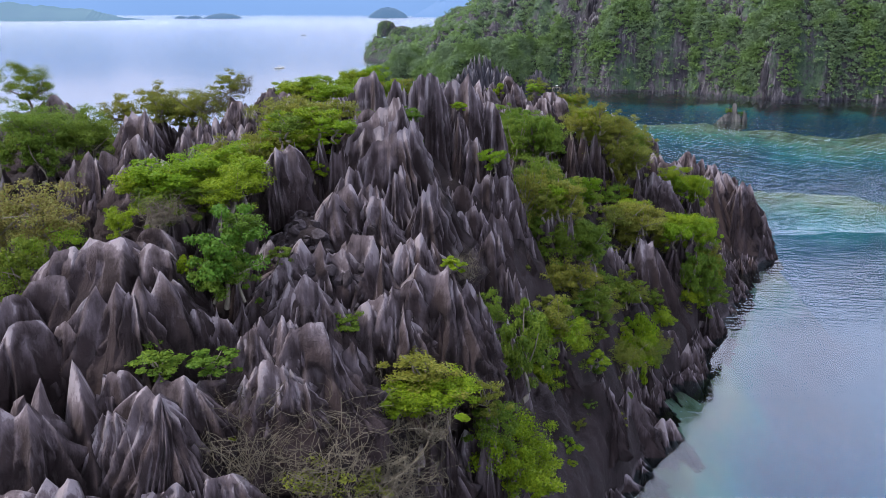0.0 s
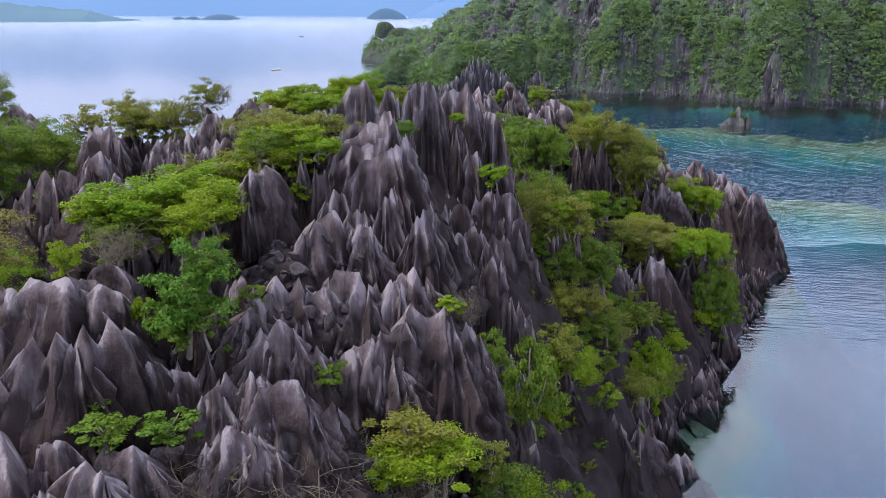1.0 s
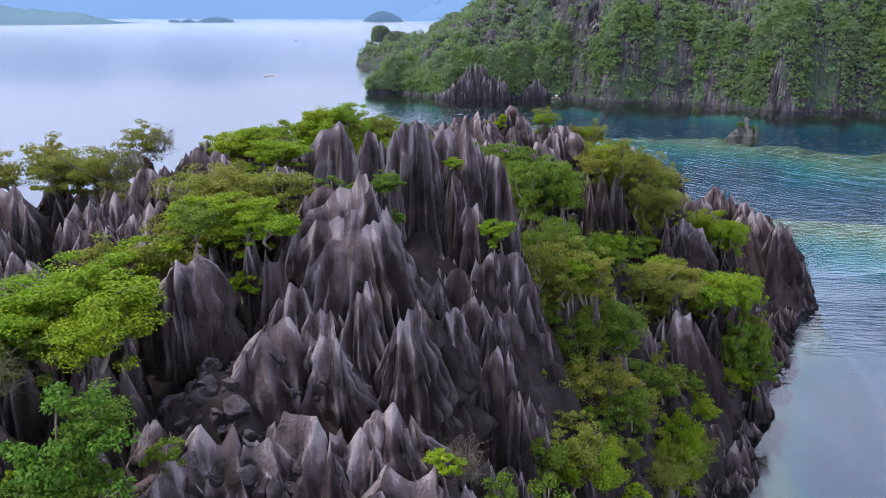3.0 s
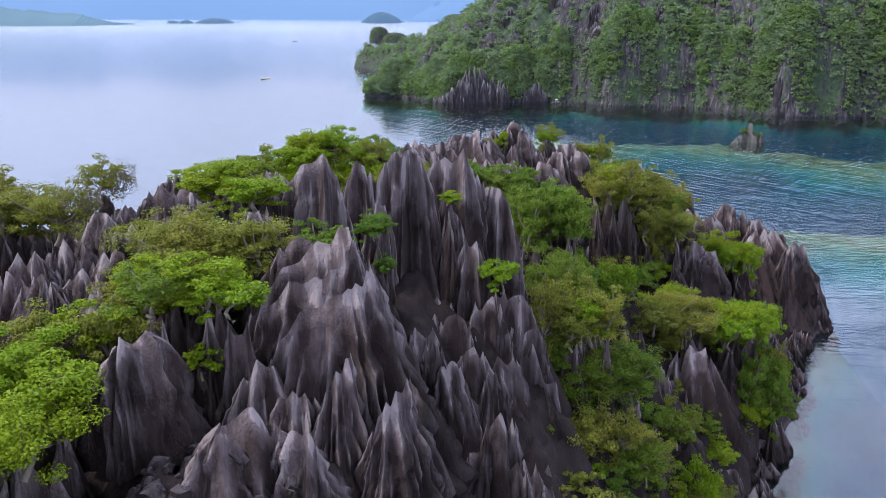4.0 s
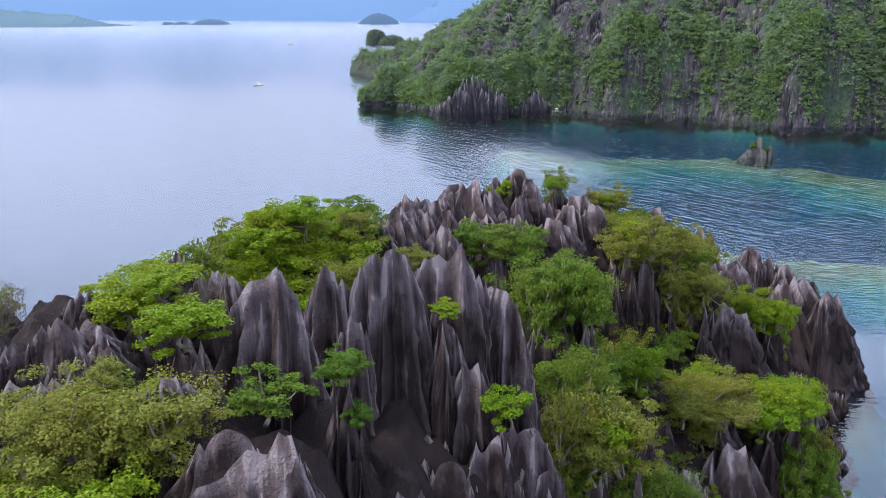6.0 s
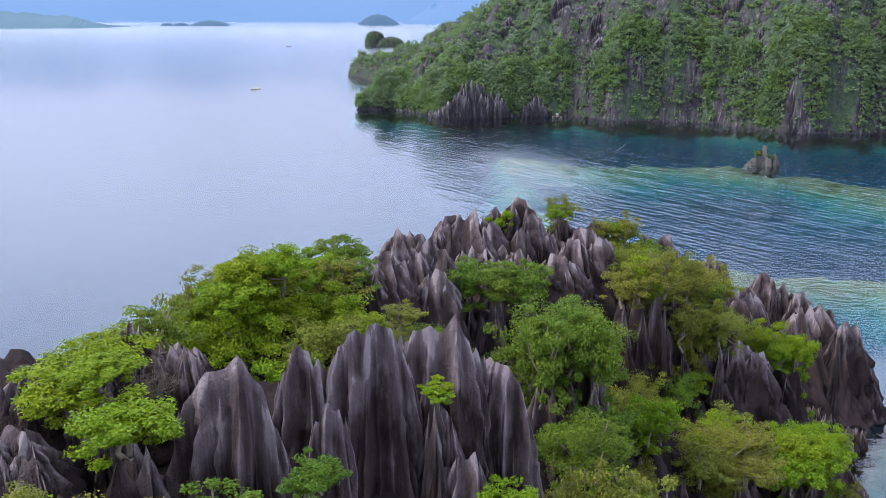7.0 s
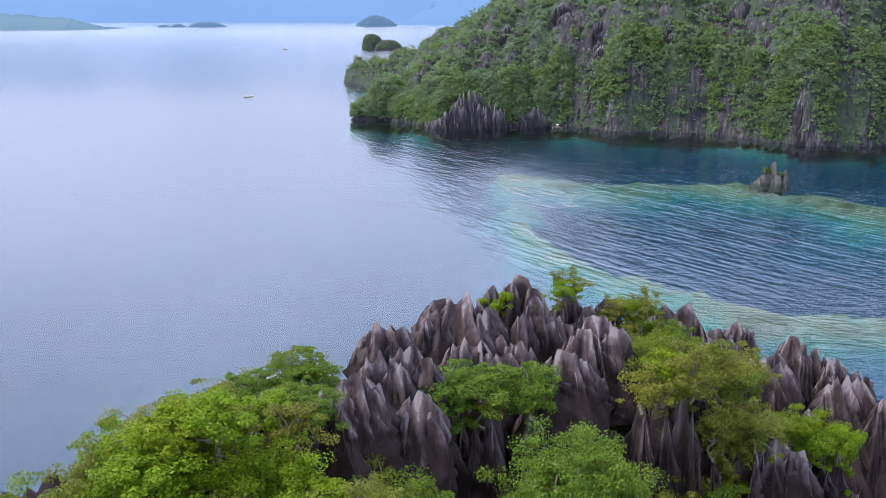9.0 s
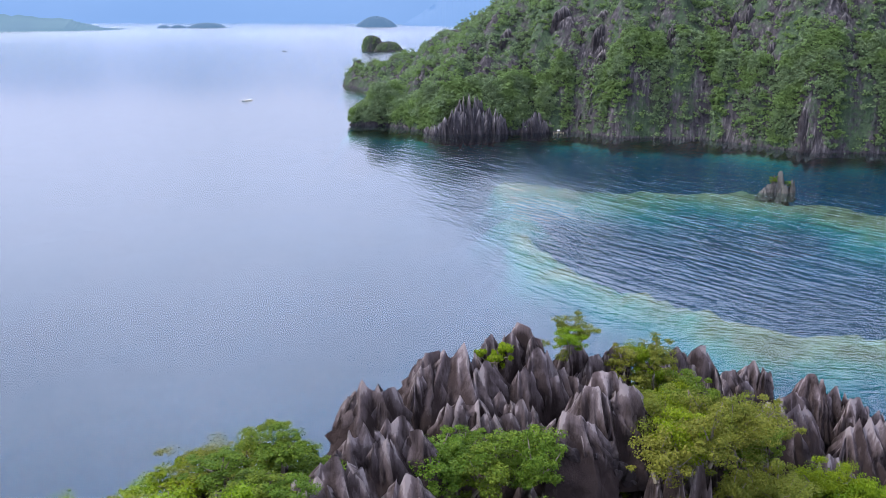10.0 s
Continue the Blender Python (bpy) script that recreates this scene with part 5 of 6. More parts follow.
KINDS = {
    "bright": sizes("tree", "small tree with a spreading bright yellow-green crown", "tree", LEAF_BRIGHT, 10, 0.66),
    "green": sizes("tree", "leafy green tree rooted among the rocks", "tree", LEAF_GREEN, 20, 0.72),
    "dark": sizes("tree", "dense round dark green tree", "tree", LEAF_DARK, 30, 0.95, stray=40),
    "olive": sizes("shrub", "open olive-green shrub with thin stems", "shrub", LEAF_OLIVE, 40, 0.75, 0.25),
    "dry": sizes("shrub", "sparse yellowing shrub with half its leaves gone", "shrub", LEAF_DRY, 50, 0.70, 0.42, 0.095),
}
SMALL_KINDS = {
    "bush": [tree_kind("bush", "small bright green bush growing from a crack", "bush", LEAF_BRIGHT, 0.8, 0.8, 20, 110, 0.078, 60 + s, flat=0.7) for s in range(3)],
    "scrub": [tree_kind("shrub", "low olive-green shrub rooted in the rock", "shrub", LEAF_OLIVE, 0.9, 0.9, 22, 100, 0.082, 80 + s, flat=0.8) for s in range(2)]
    + [tree_kind("shrub", "low leafy green shrub rooted in the rock", "shrub", LEAF_GREEN, 0.9, 0.9, 22, 100, 0.082, 84 + s, flat=0.8) for s in range(2)],
    "bare": [bare_kind("dry_shrub", "leafless tangle of bleached grey stems", 70 + s) for s in range(3)],
}
SMALL_RADIUS = {"bush": 0.8, "scrub": 0.9, "bare": 1.0}
KIND_FLAT = {"bright": 0.72, "green": 0.76, "dark": 0.98, "olive": 0.78, "dry": 0.74, "bush": 0.78, "scrub": 0.82, "bare": 0.7}
plant_count = [0]


def plant(kind, x, y, z, wide, tall):
    """A plant with its crown's middle at x, y, z, wide and tall in metres."""
    plant_count[0] += 1
    rng = random.Random(plant_count[0])
    if kind in SMALL_KINDS:
        models, radius = SMALL_KINDS[kind], SMALL_RADIUS[kind]
    else:
        models, radius = KINDS[kind][wide > 4.0], (1.5, 2.7)[wide > 4.0]
    model = models[plant_count[0] % len(models)]
    k = wide / 2 / radius
    model.scale = (k, k, tall / 2 / (radius * KIND_FLAT[kind]))
    ob = copy_thing(model, pose(x, y, z, rng.uniform(-6, 6), rng.uniform(-6, 6), rng.uniform(0, 360)))
    model.scale = (1, 1, 1)
    ob.hide_render = False
    gap = z - tall * 0.45 - float(ground_height(np.array([x]), np.array([y]))[0])
    if gap > 3.0 and kind != "bare":
        rock = new("rock_spire", SMALL_SPIRES[plant_count[0] % 14])
        w = min(1.6, 0.35 + 0.2 * wide)
        rock.matrix_world = pose(x, y + 0.15 * wide, z - tall * 0.40, 0, 0, rng.uniform(0, 360)) @ Matrix.Diagonal((w, w, (gap + 1.5) / 4.2, 1))
        tagged(rock, "small sharp dark limestone spire", "rock", "limestone spires")
    return ob


plant("green", -34.1, 70.0, 32.3, 4.2, 3.5)
plant("green", -29.9, 61.5, 29.7, 5.2, 3.8)
plant("green", -26.2, 62.8, 29.0, 4.4, 3.2)
plant("green", -27.7, 63.7, 29.5, 5.0, 3.2)
plant("green", -31.7, 59.7, 28.4, 2.5, 2.5)
plant("green", -29.3, 60.5, 28.4, 2.9, 3.2)
plant("green", -30.5, 61.1, 29.1, 3.1, 2.8)
plant("dry", -22.4, 45.0, 27.8, 5.0, 4.0)
plant("green", -21.9, 42.0, 25.5, 3.2, 3.5)
plant("dry", -25.1, 44.0, 27.1, 4.6, 4.3)
plant("bright", -16.1, 47.6, 29.2, 4.0, 2.1)
plant("bright", -12.3, 48.7, 29.6, 3.9, 2.2)
plant("bright", -13.9, 49.5, 29.4, 4.4, 2.4)
plant("green", -15.9, 47.0, 28.3, 3.9, 2.3)
plant("dark", -11.1, 41.0, 26.4, 3.9, 4.9)
plant("dark", -10.3, 42.0, 27.8, 2.6, 2.0)
plant("bright", -16.6, 42.0, 27.9, 1.7, 1.7)
plant("scrub", -13.2, 36.0, 22.7, 2.6, 1.4)
plant("scrub", -11.1, 36.5, 22.5, 2.4, 1.3)
plant("olive", -11.4, 59.6, 31.4, 4.3, 2.5)
plant("olive", -8.0, 60.6, 30.9, 4.1, 2.0)
plant("bright", -9.7, 61.4, 30.7, 3.6, 2.1)
plant("olive", -12.3, 56.7, 29.5, 2.8, 2.0)
plant("olive", -9.5, 57.5, 29.9, 2.8, 2.5)
plant("bright", -11.0, 58.2, 29.4, 3.3, 2.5)
plant("bright", -8.8, 57.0, 30.2, 3.4, 2.3)
plant("olive", -14.0, 52.7, 29.4, 3.1, 2.1)
plant("olive", -11.7, 53.5, 29.0, 2.9, 2.4)
plant("bright", -12.4, 54.0, 29.3, 3.2, 2.1)
plant("bush", -8.1, 53.0, 28.4, 1.8, 1.3)
plant("olive", -25.4, 67.6, 30.4, 3.6, 2.5)
plant("olive", -21.9, 68.7, 30.4, 4.4, 2.1)
plant("olive", -23.5, 69.5, 31.0, 3.8, 2.6)
plant("olive", -22.2, 66.7, 30.8, 3.0, 2.0)
plant("olive", -20.1, 67.5, 30.6, 2.7, 2.2)
plant("olive", -21.2, 68.1, 30.3, 3.0, 2.0)
plant("olive", -18.8, 66.0, 31.2, 4.4, 3.1)
plant("bare", -17.5, 66.0, 31.5, 3.1, 2.0)
plant("bright", -13.0, 71.7, 31.6, 3.5, 1.6)
plant("bright", -11.8, 73.2, 31.8, 3.5, 1.6)
plant("bright", -2.3, 38.2, 19.6, 3.2, 1.8)
plant("bright", 0.3, 39.0, 19.9, 3.5, 1.6)
plant("bright", -1.3, 39.7, 19.7, 3.1, 1.6)
plant("olive", -1.0, 39.5, 20.6, 4.0, 1.7)
plant("bright", 4.2, 41.5, 14.9, 4.4, 4.4)
plant("green", 5.0, 49.0, 18.3, 3.5, 5.3)
plant("bright", 10.4, 66.7, 11.3, 4.3, 3.8)
plant("bush", 13.2, 66.0, 9.8, 2.4, 1.5)
plant("bright", 20.2, 80.0, 5.8, 3.5, 6.3)
plant("olive", 6.0, 69.7, 16.0, 3.5, 3.7)
plant("olive", 8.4, 70.5, 15.2, 3.6, 3.1)
plant("olive", 7.2, 71.2, 15.4, 3.3, 3.1)
plant("green", 2.8, 47.3, 21.1, 2.0, 2.4)
plant("olive", 7.6, 75.7, 21.6, 3.1, 4.4)
plant("olive", 10.9, 76.6, 21.7, 3.9, 3.9)
plant("olive", 9.0, 77.3, 21.4, 3.6, 4.4)
plant("green", 10.3, 75.6, 17.3, 4.3, 3.6)
plant("green", 13.8, 76.7, 17.6, 4.2, 3.0)
plant("green", 12.4, 77.6, 16.6, 4.5, 3.5)
plant("olive", 19.2, 91.6, 15.5, 3.9, 2.5)
plant("olive", 22.6, 92.7, 14.9, 4.7, 2.4)
plant("olive", 20.6, 93.5, 15.7, 4.7, 3.1)
plant("bush", 0.5, 44.0, 25.0, 1.5, 0.9)
plant("bare", -7.2, 37.0, 19.3, 6.0, 3.3)
plant("bare", -3.9, 36.0, 18.1, 5.4, 3.8)
plant("bare", -5.8, 34.0, 18.0, 4.6, 3.1)
plant("bare", -15.3, 44.0, 27.9, 2.7, 1.5)
plant("bare", -4.6, 38.0, 20.3, 3.9, 2.2)
plant("bare", 1.4, 44.5, 24.7, 1.6, 1.6)
plant("bare", -7.9, 34.5, 18.9, 3.6, 3.1)
plant("olive", -5.8, 34.0, 17.8, 3.9, 1.8)
plant("bright", -9.0, 83.7, 31.6, 3.5, 2.3)
plant("bright", -6.7, 84.5, 31.8, 3.2, 2.2)
plant("bright", -8.0, 85.2, 31.6, 3.5, 2.6)
plant("green", -5.8, 94.7, 27.7, 3.5, 1.3)
plant("green", -3.0, 95.5, 27.9, 3.4, 1.4)
plant("green", -4.2, 96.1, 28.0, 3.1, 1.3)
plant("bright", -10.6, 69.0, 32.7, 2.9, 1.2)
plant("bright", -9.1, 67.0, 31.7, 3.4, 1.7)
plant("green", -5.3, 64.0, 30.0, 3.1, 1.8)
plant("dark", -2.7, 66.0, 30.1, 1.9, 1.4)
plant("dark", -2.1, 66.0, 28.2, 1.4, 1.0)
plant("olive", -9.8, 58.2, 31.3, 2.9, 2.2)
plant("olive", -7.3, 59.0, 31.2, 3.0, 2.1)
plant("olive", -8.6, 59.7, 30.8, 3.4, 2.0)
plant("olive", -10.4, 57.0, 30.6, 2.9, 2.1)
plant("bright", -7.8, 53.0, 31.7, 3.0, 1.7)
plant("green", -9.5, 52.0, 31.6, 2.6, 1.6)
plant("olive", -16.4, 66.0, 32.7, 2.6, 1.9)
plant("bare", -15.5, 66.0, 32.7, 1.9, 1.6)
plant("olive", -10.3, 62.0, 31.7, 1.9, 1.0)
plant("green", 7.9, 88.6, 25.6, 3.9, 2.5)
plant("green", 11.1, 89.6, 25.4, 3.5, 3.1)
plant("green", 9.6, 90.3, 25.8, 3.9, 2.8)
plant("green", 8.5, 84.7, 21.3, 3.2, 2.3)
plant("green", 11.3, 85.5, 21.0, 2.9, 2.6)
plant("green", 10.1, 86.1, 21.2, 3.1, 2.6)
plant("olive", 9.1, 78.6, 19.3, 3.9, 4.0)
plant("olive", 12.2, 79.6, 20.0, 3.7, 3.5)
plant("bright", 10.4, 80.4, 19.8, 4.2, 3.0)
plant("olive", 18.8, 107.5, 22.6, 5.0, 2.9)
plant("olive", 22.8, 108.8, 23.2, 4.8, 3.7)
plant("olive", 20.7, 109.7, 22.2, 4.6, 3.8)
plant("olive", 17.4, 113.7, 23.8, 3.4, 2.4)
plant("olive", 19.8, 114.5, 23.8, 2.7, 2.8)
plant("bright", 18.6, 115.1, 23.8, 3.0, 2.8)
plant("bright", 32.2, 112.7, 14.8, 3.4, 3.0)
plant("bright", 34.8, 113.5, 15.1, 3.1, 3.2)
plant("bright", 33.8, 114.1, 14.6, 3.3, 2.9)
plant("green", 14.6, 92.7, 17.8, 2.7, 1.9)
plant("green", 16.7, 93.5, 17.5, 2.8, 2.0)
plant("green", 15.8, 94.1, 17.2, 2.9, 2.3)
plant("olive", 19.8, 93.6, 14.7, 3.8, 2.9)
plant("olive", 23.8, 94.7, 15.0, 3.8, 3.1)
plant("bright", 21.7, 95.6, 15.2, 4.8, 3.1)
plant("bright", 27.0, 94.6, 13.3, 3.9, 3.0)
plant("bright", 29.5, 95.6, 13.4, 3.2, 2.6)
plant("bright", 28.3, 96.3, 13.9, 3.9, 3.2)
plant("green", 29.7, 96.7, 7.7, 3.6, 4.4)
plant("green", 32.7, 97.6, 7.6, 3.6, 5.6)
plant("green", 31.0, 98.3, 7.6, 3.4, 5.6)
plant("olive", 11.3, 77.7, 16.3, 3.6, 2.6)
plant("olive", 13.7, 78.5, 16.5, 3.4, 2.7)
plant("bright", 12.4, 79.2, 16.4, 3.3, 2.3)
plant("bright", 4.3, 71.2, 26.0, 2.5, 1.7)
plant("olive", 12.4, 114.0, 27.8, 3.3, 2.5)
plant("bush", 6.8, 110.0, 27.9, 2.1, 2.4)
plant("green", 3.0, 99.7, 26.8, 3.2, 1.9)
plant("green", 5.8, 100.5, 26.3, 3.0, 1.9)
plant("green", 4.5, 101.1, 26.3, 3.0, 1.7)
plant("green", 8.5, 103.0, 25.1, 3.9, 2.9)
plant("bush", 1.3, 72.0, 30.3, 1.4, 0.7)
plant("bright", -9.7, 83.6, 29.4, 4.9, 3.8)
plant("bright", -6.0, 84.7, 29.2, 4.5, 3.1)
plant("bright", -8.0, 85.6, 29.4, 4.6, 2.9)
plant("green", -11.1, 77.0, 31.4, 3.0, 2.0)
plant("olive", -9.9, 87.0, 30.5, 4.5, 1.9)
plant("bright", -2.9, 84.0, 28.9, 3.0, 1.7)
plant("green", -5.7, 89.7, 29.6, 2.5, 1.7)
plant("green", -3.4, 90.5, 29.8, 2.6, 1.7)
plant("green", -4.3, 91.0, 29.8, 2.9, 1.4)
plant("olive", -0.4, 82.0, 29.8, 2.3, 1.4)
plant("green", 2.6, 97.7, 26.5, 3.6, 2.5)
plant("green", 5.2, 98.6, 25.9, 3.6, 2.6)
plant("green", 3.7, 99.2, 26.4, 3.7, 2.7)
plant("green", 8.3, 100.0, 25.7, 3.3, 3.3)
plant("green", 6.8, 89.5, 24.5, 4.4, 4.6)
plant("green", 10.9, 90.8, 25.1, 4.9, 3.8)
plant("green", 9.1, 91.9, 25.1, 5.4, 4.2)
plant("olive", 16.1, 107.5, 24.5, 4.7, 4.6)
plant("olive", 20.5, 108.8, 23.5, 5.1, 4.2)
plant("bright", 18.6, 109.9, 23.4, 4.8, 3.8)
plant("olive", 23.3, 111.6, 21.0, 3.6, 3.0)
plant("olive", 26.4, 112.6, 21.0, 3.9, 3.6)
plant("olive", 25.1, 113.3, 21.1, 3.3, 3.6)
plant("green", 9.3, 88.6, 19.8, 3.5, 2.5)
plant("green", 12.4, 89.6, 19.8, 3.6, 2.4)
plant("green", 10.9, 90.3, 19.8, 3.7, 2.5)
plant("bright", 15.6, 92.0, 18.9, 3.7, 3.0)
plant("olive", 22.2, 105.7, 18.2, 3.0, 5.1)
plant("olive", 24.9, 106.5, 19.4, 3.2, 4.4)
plant("olive", 24.0, 107.1, 18.4, 3.0, 5.1)
plant("bright", 31.7, 114.0, 15.6, 4.2, 3.7)
plant("bright", 35.5, 115.0, 13.5, 3.7, 5.9)
plant("bright", 30.2, 100.7, 11.4, 3.6, 2.8)
plant("bright", 32.7, 101.6, 11.7, 3.6, 3.4)
plant("bright", 31.5, 102.3, 11.2, 3.7, 2.6)
plant("olive", 21.5, 95.6, 13.2, 4.7, 3.1)
plant("olive", 24.9, 96.7, 13.2, 4.2, 3.3)
plant("olive", 23.2, 97.5, 13.2, 4.7, 3.8)
plant("bright", -12.0, 69.0, 31.9, 3.6, 1.8)
plant("bright", -8.7, 66.0, 32.2, 3.3, 1.6)
plant("bush", 1.3, 72.5, 30.3, 1.4, 0.6)
plant("dark", -2.5, 66.0, 30.3, 1.9, 1.5)
plant("bare", -9.1, 70.0, 31.7, 1.9, 1.0)
plant("green", -7.3, 93.7, 29.4, 3.0, 1.6)
plant("green", -4.5, 94.5, 29.8, 3.2, 1.9)
plant("green", -5.4, 95.2, 29.6, 3.2, 1.5)
plant("olive", -10.2, 87.7, 29.8, 2.9, 2.2)
plant("olive", -7.9, 88.5, 29.4, 3.0, 2.1)
plant("bright", -8.9, 89.1, 29.7, 3.1, 2.3)
plant("bright", -9.1, 82.0, 31.1, 3.9, 2.0)
plant("bright", 5.0, 40.0, 14.1, 3.3, 2.4)
plant("olive", 2.3, 40.5, 18.8, 2.1, 1.8)
plant("green", 2.9, 41.0, 17.2, 2.7, 2.4)
plant("scrub", 3.2, 46.0, 18.3, 1.7, 2.0)
plant("olive", 9.0, 63.0, 14.7, 3.6, 3.1)
plant("green", 11.8, 71.7, 12.5, 3.0, 2.3)
plant("green", 14.1, 72.5, 12.9, 3.1, 2.7)
plant("green", 13.4, 73.0, 12.6, 3.0, 2.2)
plant("olive", 9.8, 71.7, 15.0, 3.6, 3.0)
plant("olive", 12.6, 72.6, 14.6, 3.2, 3.0)
plant("olive", 11.0, 73.2, 14.7, 3.6, 2.9)
plant("green", 9.8, 75.7, 17.3, 3.9, 2.7)
plant("green", 12.7, 76.6, 17.4, 3.7, 3.1)
plant("green", 11.7, 77.3, 17.0, 3.7, 2.8)
plant("olive", 14.7, 75.0, 11.9, 3.7, 3.2)
plant("scrub", 18.9, 82.0, 10.0, 2.9, 2.9)
plant("bright", 28.6, 98.6, 12.8, 3.6, 3.0)
plant("bright", 31.8, 99.6, 12.3, 3.2, 3.2)
plant("bright", 30.2, 100.4, 12.4, 3.4, 3.2)
plant("olive", 29.3, 96.6, 8.5, 3.6, 3.6)
plant("olive", 32.6, 97.6, 8.3, 3.3, 4.2)
plant("olive", 30.8, 98.3, 8.6, 3.8, 4.2)
plant("green", 30.1, 94.7, 5.3, 3.5, 3.4)
plant("green", 32.7, 95.5, 5.3, 3.6, 3.2)
plant("green", 31.5, 96.2, 5.2, 3.2, 3.1)
plant("olive", 7.2, 70.0, 15.2, 3.6, 3.2)
plant("green", 6.3, 61.7, 14.7, 3.5, 3.5)
plant("bright", 8.9, 63.0, 13.6, 3.9, 3.2)
plant("olive", 9.4, 74.7, 21.2, 2.7, 2.4)
plant("olive", 11.8, 75.5, 21.7, 2.6, 2.5)
plant("bright", 10.4, 76.1, 21.6, 3.1, 2.5)
plant("green", 11.3, 77.6, 16.2, 3.2, 4.3)
plant("green", 14.1, 78.6, 15.9, 3.6, 3.8)
plant("green", 12.8, 79.3, 15.8, 3.9, 3.9)
plant("olive", 21.6, 98.6, 13.8, 3.9, 2.8)
plant("olive", 25.4, 99.6, 13.4, 3.6, 2.4)
plant("olive", 23.6, 100.4, 14.2, 3.8, 2.6)
plant("bright", 19.0, 76.0, 6.6, 3.6, 5.9)
plant("olive", 18.9, 84.0, 9.4, 3.0, 4.5)
plant("green", 28.8, 93.7, 8.3, 3.0, 4.6)
plant("green", 31.3, 94.5, 7.9, 3.1, 4.6)
plant("green", 30.0, 95.1, 8.9, 3.1, 5.0)
plant("bright", 27.6, 98.6, 12.5, 4.1, 4.0)
plant("bright", 30.9, 99.7, 12.1, 4.3, 3.1)
plant("bright", 29.5, 100.4, 12.2, 4.1, 3.0)
plant("green", 7.8, 86.7, 25.7, 3.1, 4.5)
plant("green", 10.9, 87.5, 25.2, 3.3, 4.7)
plant("green", 9.6, 88.2, 25.8, 3.2, 4.6)
plant("olive", 15.8, 102.6, 24.6, 3.7, 2.7)
plant("olive", 19.0, 103.7, 25.4, 3.6, 3.2)
plant("bright", 17.4, 104.4, 24.9, 3.5, 3.2)
plant("green", 9.2, 82.0, 22.4, 4.2, 3.7)
plant("olive", 21.3, 104.6, 20.7, 3.2, 3.4)
plant("olive", 24.5, 105.6, 20.4, 4.1, 3.1)
plant("olive", 22.8, 106.4, 19.8, 3.5, 3.3)
plant("bare", 14.7, 74.0, 11.0, 2.6, 2.6)
plant("bright", -15.3, 46.7, 28.8, 3.0, 1.6)
plant("bright", -12.8, 47.5, 28.7, 2.5, 1.2)
plant("bright", -13.8, 48.1, 28.5, 2.8, 1.6)
plant("olive", -11.1, 60.6, 30.6, 3.5, 1.9)
plant("green", -15.9, 46.2, 28.0, 3.1, 2.1)
plant("green", -13.2, 47.1, 28.4, 3.8, 1.7)
plant("green", -14.1, 47.8, 28.3, 3.4, 1.8)
plant("bright", -12.3, 47.0, 28.8, 4.2, 2.6)
plant("bright", -16.8, 47.5, 28.5, 3.9, 2.6)
plant("dark", -11.8, 40.5, 25.4, 2.6, 2.6)
plant("dark", -10.4, 40.8, 25.6, 2.6, 2.9)
plant("olive", -7.9, 60.0, 31.1, 3.2, 1.8)
plant("bright", -10.4, 54.0, 31.3, 2.5, 1.6)
plant("bright", -6.6, 52.0, 31.4, 2.5, 1.4)
plant("olive", -11.7, 83.0, 29.5, 3.5, 3.5)
plant("bright", -10.7, 81.7, 28.9, 2.8, 2.6)
plant("bright", -8.2, 82.5, 29.1, 3.2, 2.7)
plant("bright", -9.4, 83.2, 28.7, 3.1, 2.8)
plant("olive", -6.9, 86.7, 30.4, 3.1, 1.8)
plant("olive", -4.3, 87.5, 30.1, 3.2, 2.4)
plant("bright", -5.5, 88.1, 30.3, 2.7, 2.0)
plant("bare", -9.0, 36.5, 20.8, 4.6, 2.9)
plant("bare", -5.0, 36.5, 19.3, 5.1, 3.2)
plant("bare", -2.3, 36.0, 17.0, 4.9, 3.0)
plant("bare", -6.7, 38.0, 20.3, 4.2, 2.2)
plant("bare", -3.4, 34.5, 17.0, 4.7, 2.9)
plant("bare", -9.2, 33.5, 19.2, 3.8, 3.0)
plant("bare", -0.7, 38.0, 18.8, 3.4, 2.3)
plant("bare", -5.4, 35.0, 18.6, 5.2, 3.1)
plant("olive", -3.8, 35.0, 17.1, 2.9, 1.3)
plant("scrub", -8.7, 35.0, 19.5, 1.8, 1.0)
plant("scrub", -5.1, 41.0, 22.7, 1.5, 1.2)
plant("scrub", -8.8, 43.0, 25.7, 1.4, 1.1)
plant("bush", -13.2, 41.0, 25.8, 1.0, 1.3)
plant("bare", -15.0, 45.0, 27.8, 2.5, 1.5)
plant("scrub", 97.5, 290.0, 3.7, 2.5, 1.9)
plant("scrub", 101.5, 290.0, 2.5, 2.2, 1.6)
plant("olive", 15.9, 112.7, 26.2, 3.0, 2.2)
plant("olive", 18.3, 113.5, 26.1, 3.0, 3.0)
plant("bright", 17.1, 114.0, 26.0, 2.8, 2.7)
plant("green", 18.2, 110.7, 24.0, 3.6, 2.8)
plant("green", 21.1, 111.5, 24.2, 2.9, 2.5)
plant("green", 19.9, 112.2, 24.3, 3.0, 2.4)
plant("olive", 19.1, 107.7, 23.7, 2.9, 2.7)
plant("olive", 22.0, 108.6, 23.9, 3.5, 2.9)
plant("bright", 20.7, 109.2, 23.5, 3.0, 2.5)
plant("bright", 12.0, 112.5, 27.9, 2.3, 1.5)
plant("green", 23.0, 109.7, 20.4, 3.0, 2.7)
plant("green", 25.4, 110.5, 21.0, 2.9, 2.7)
plant("green", 24.2, 111.1, 20.4, 2.8, 2.6)


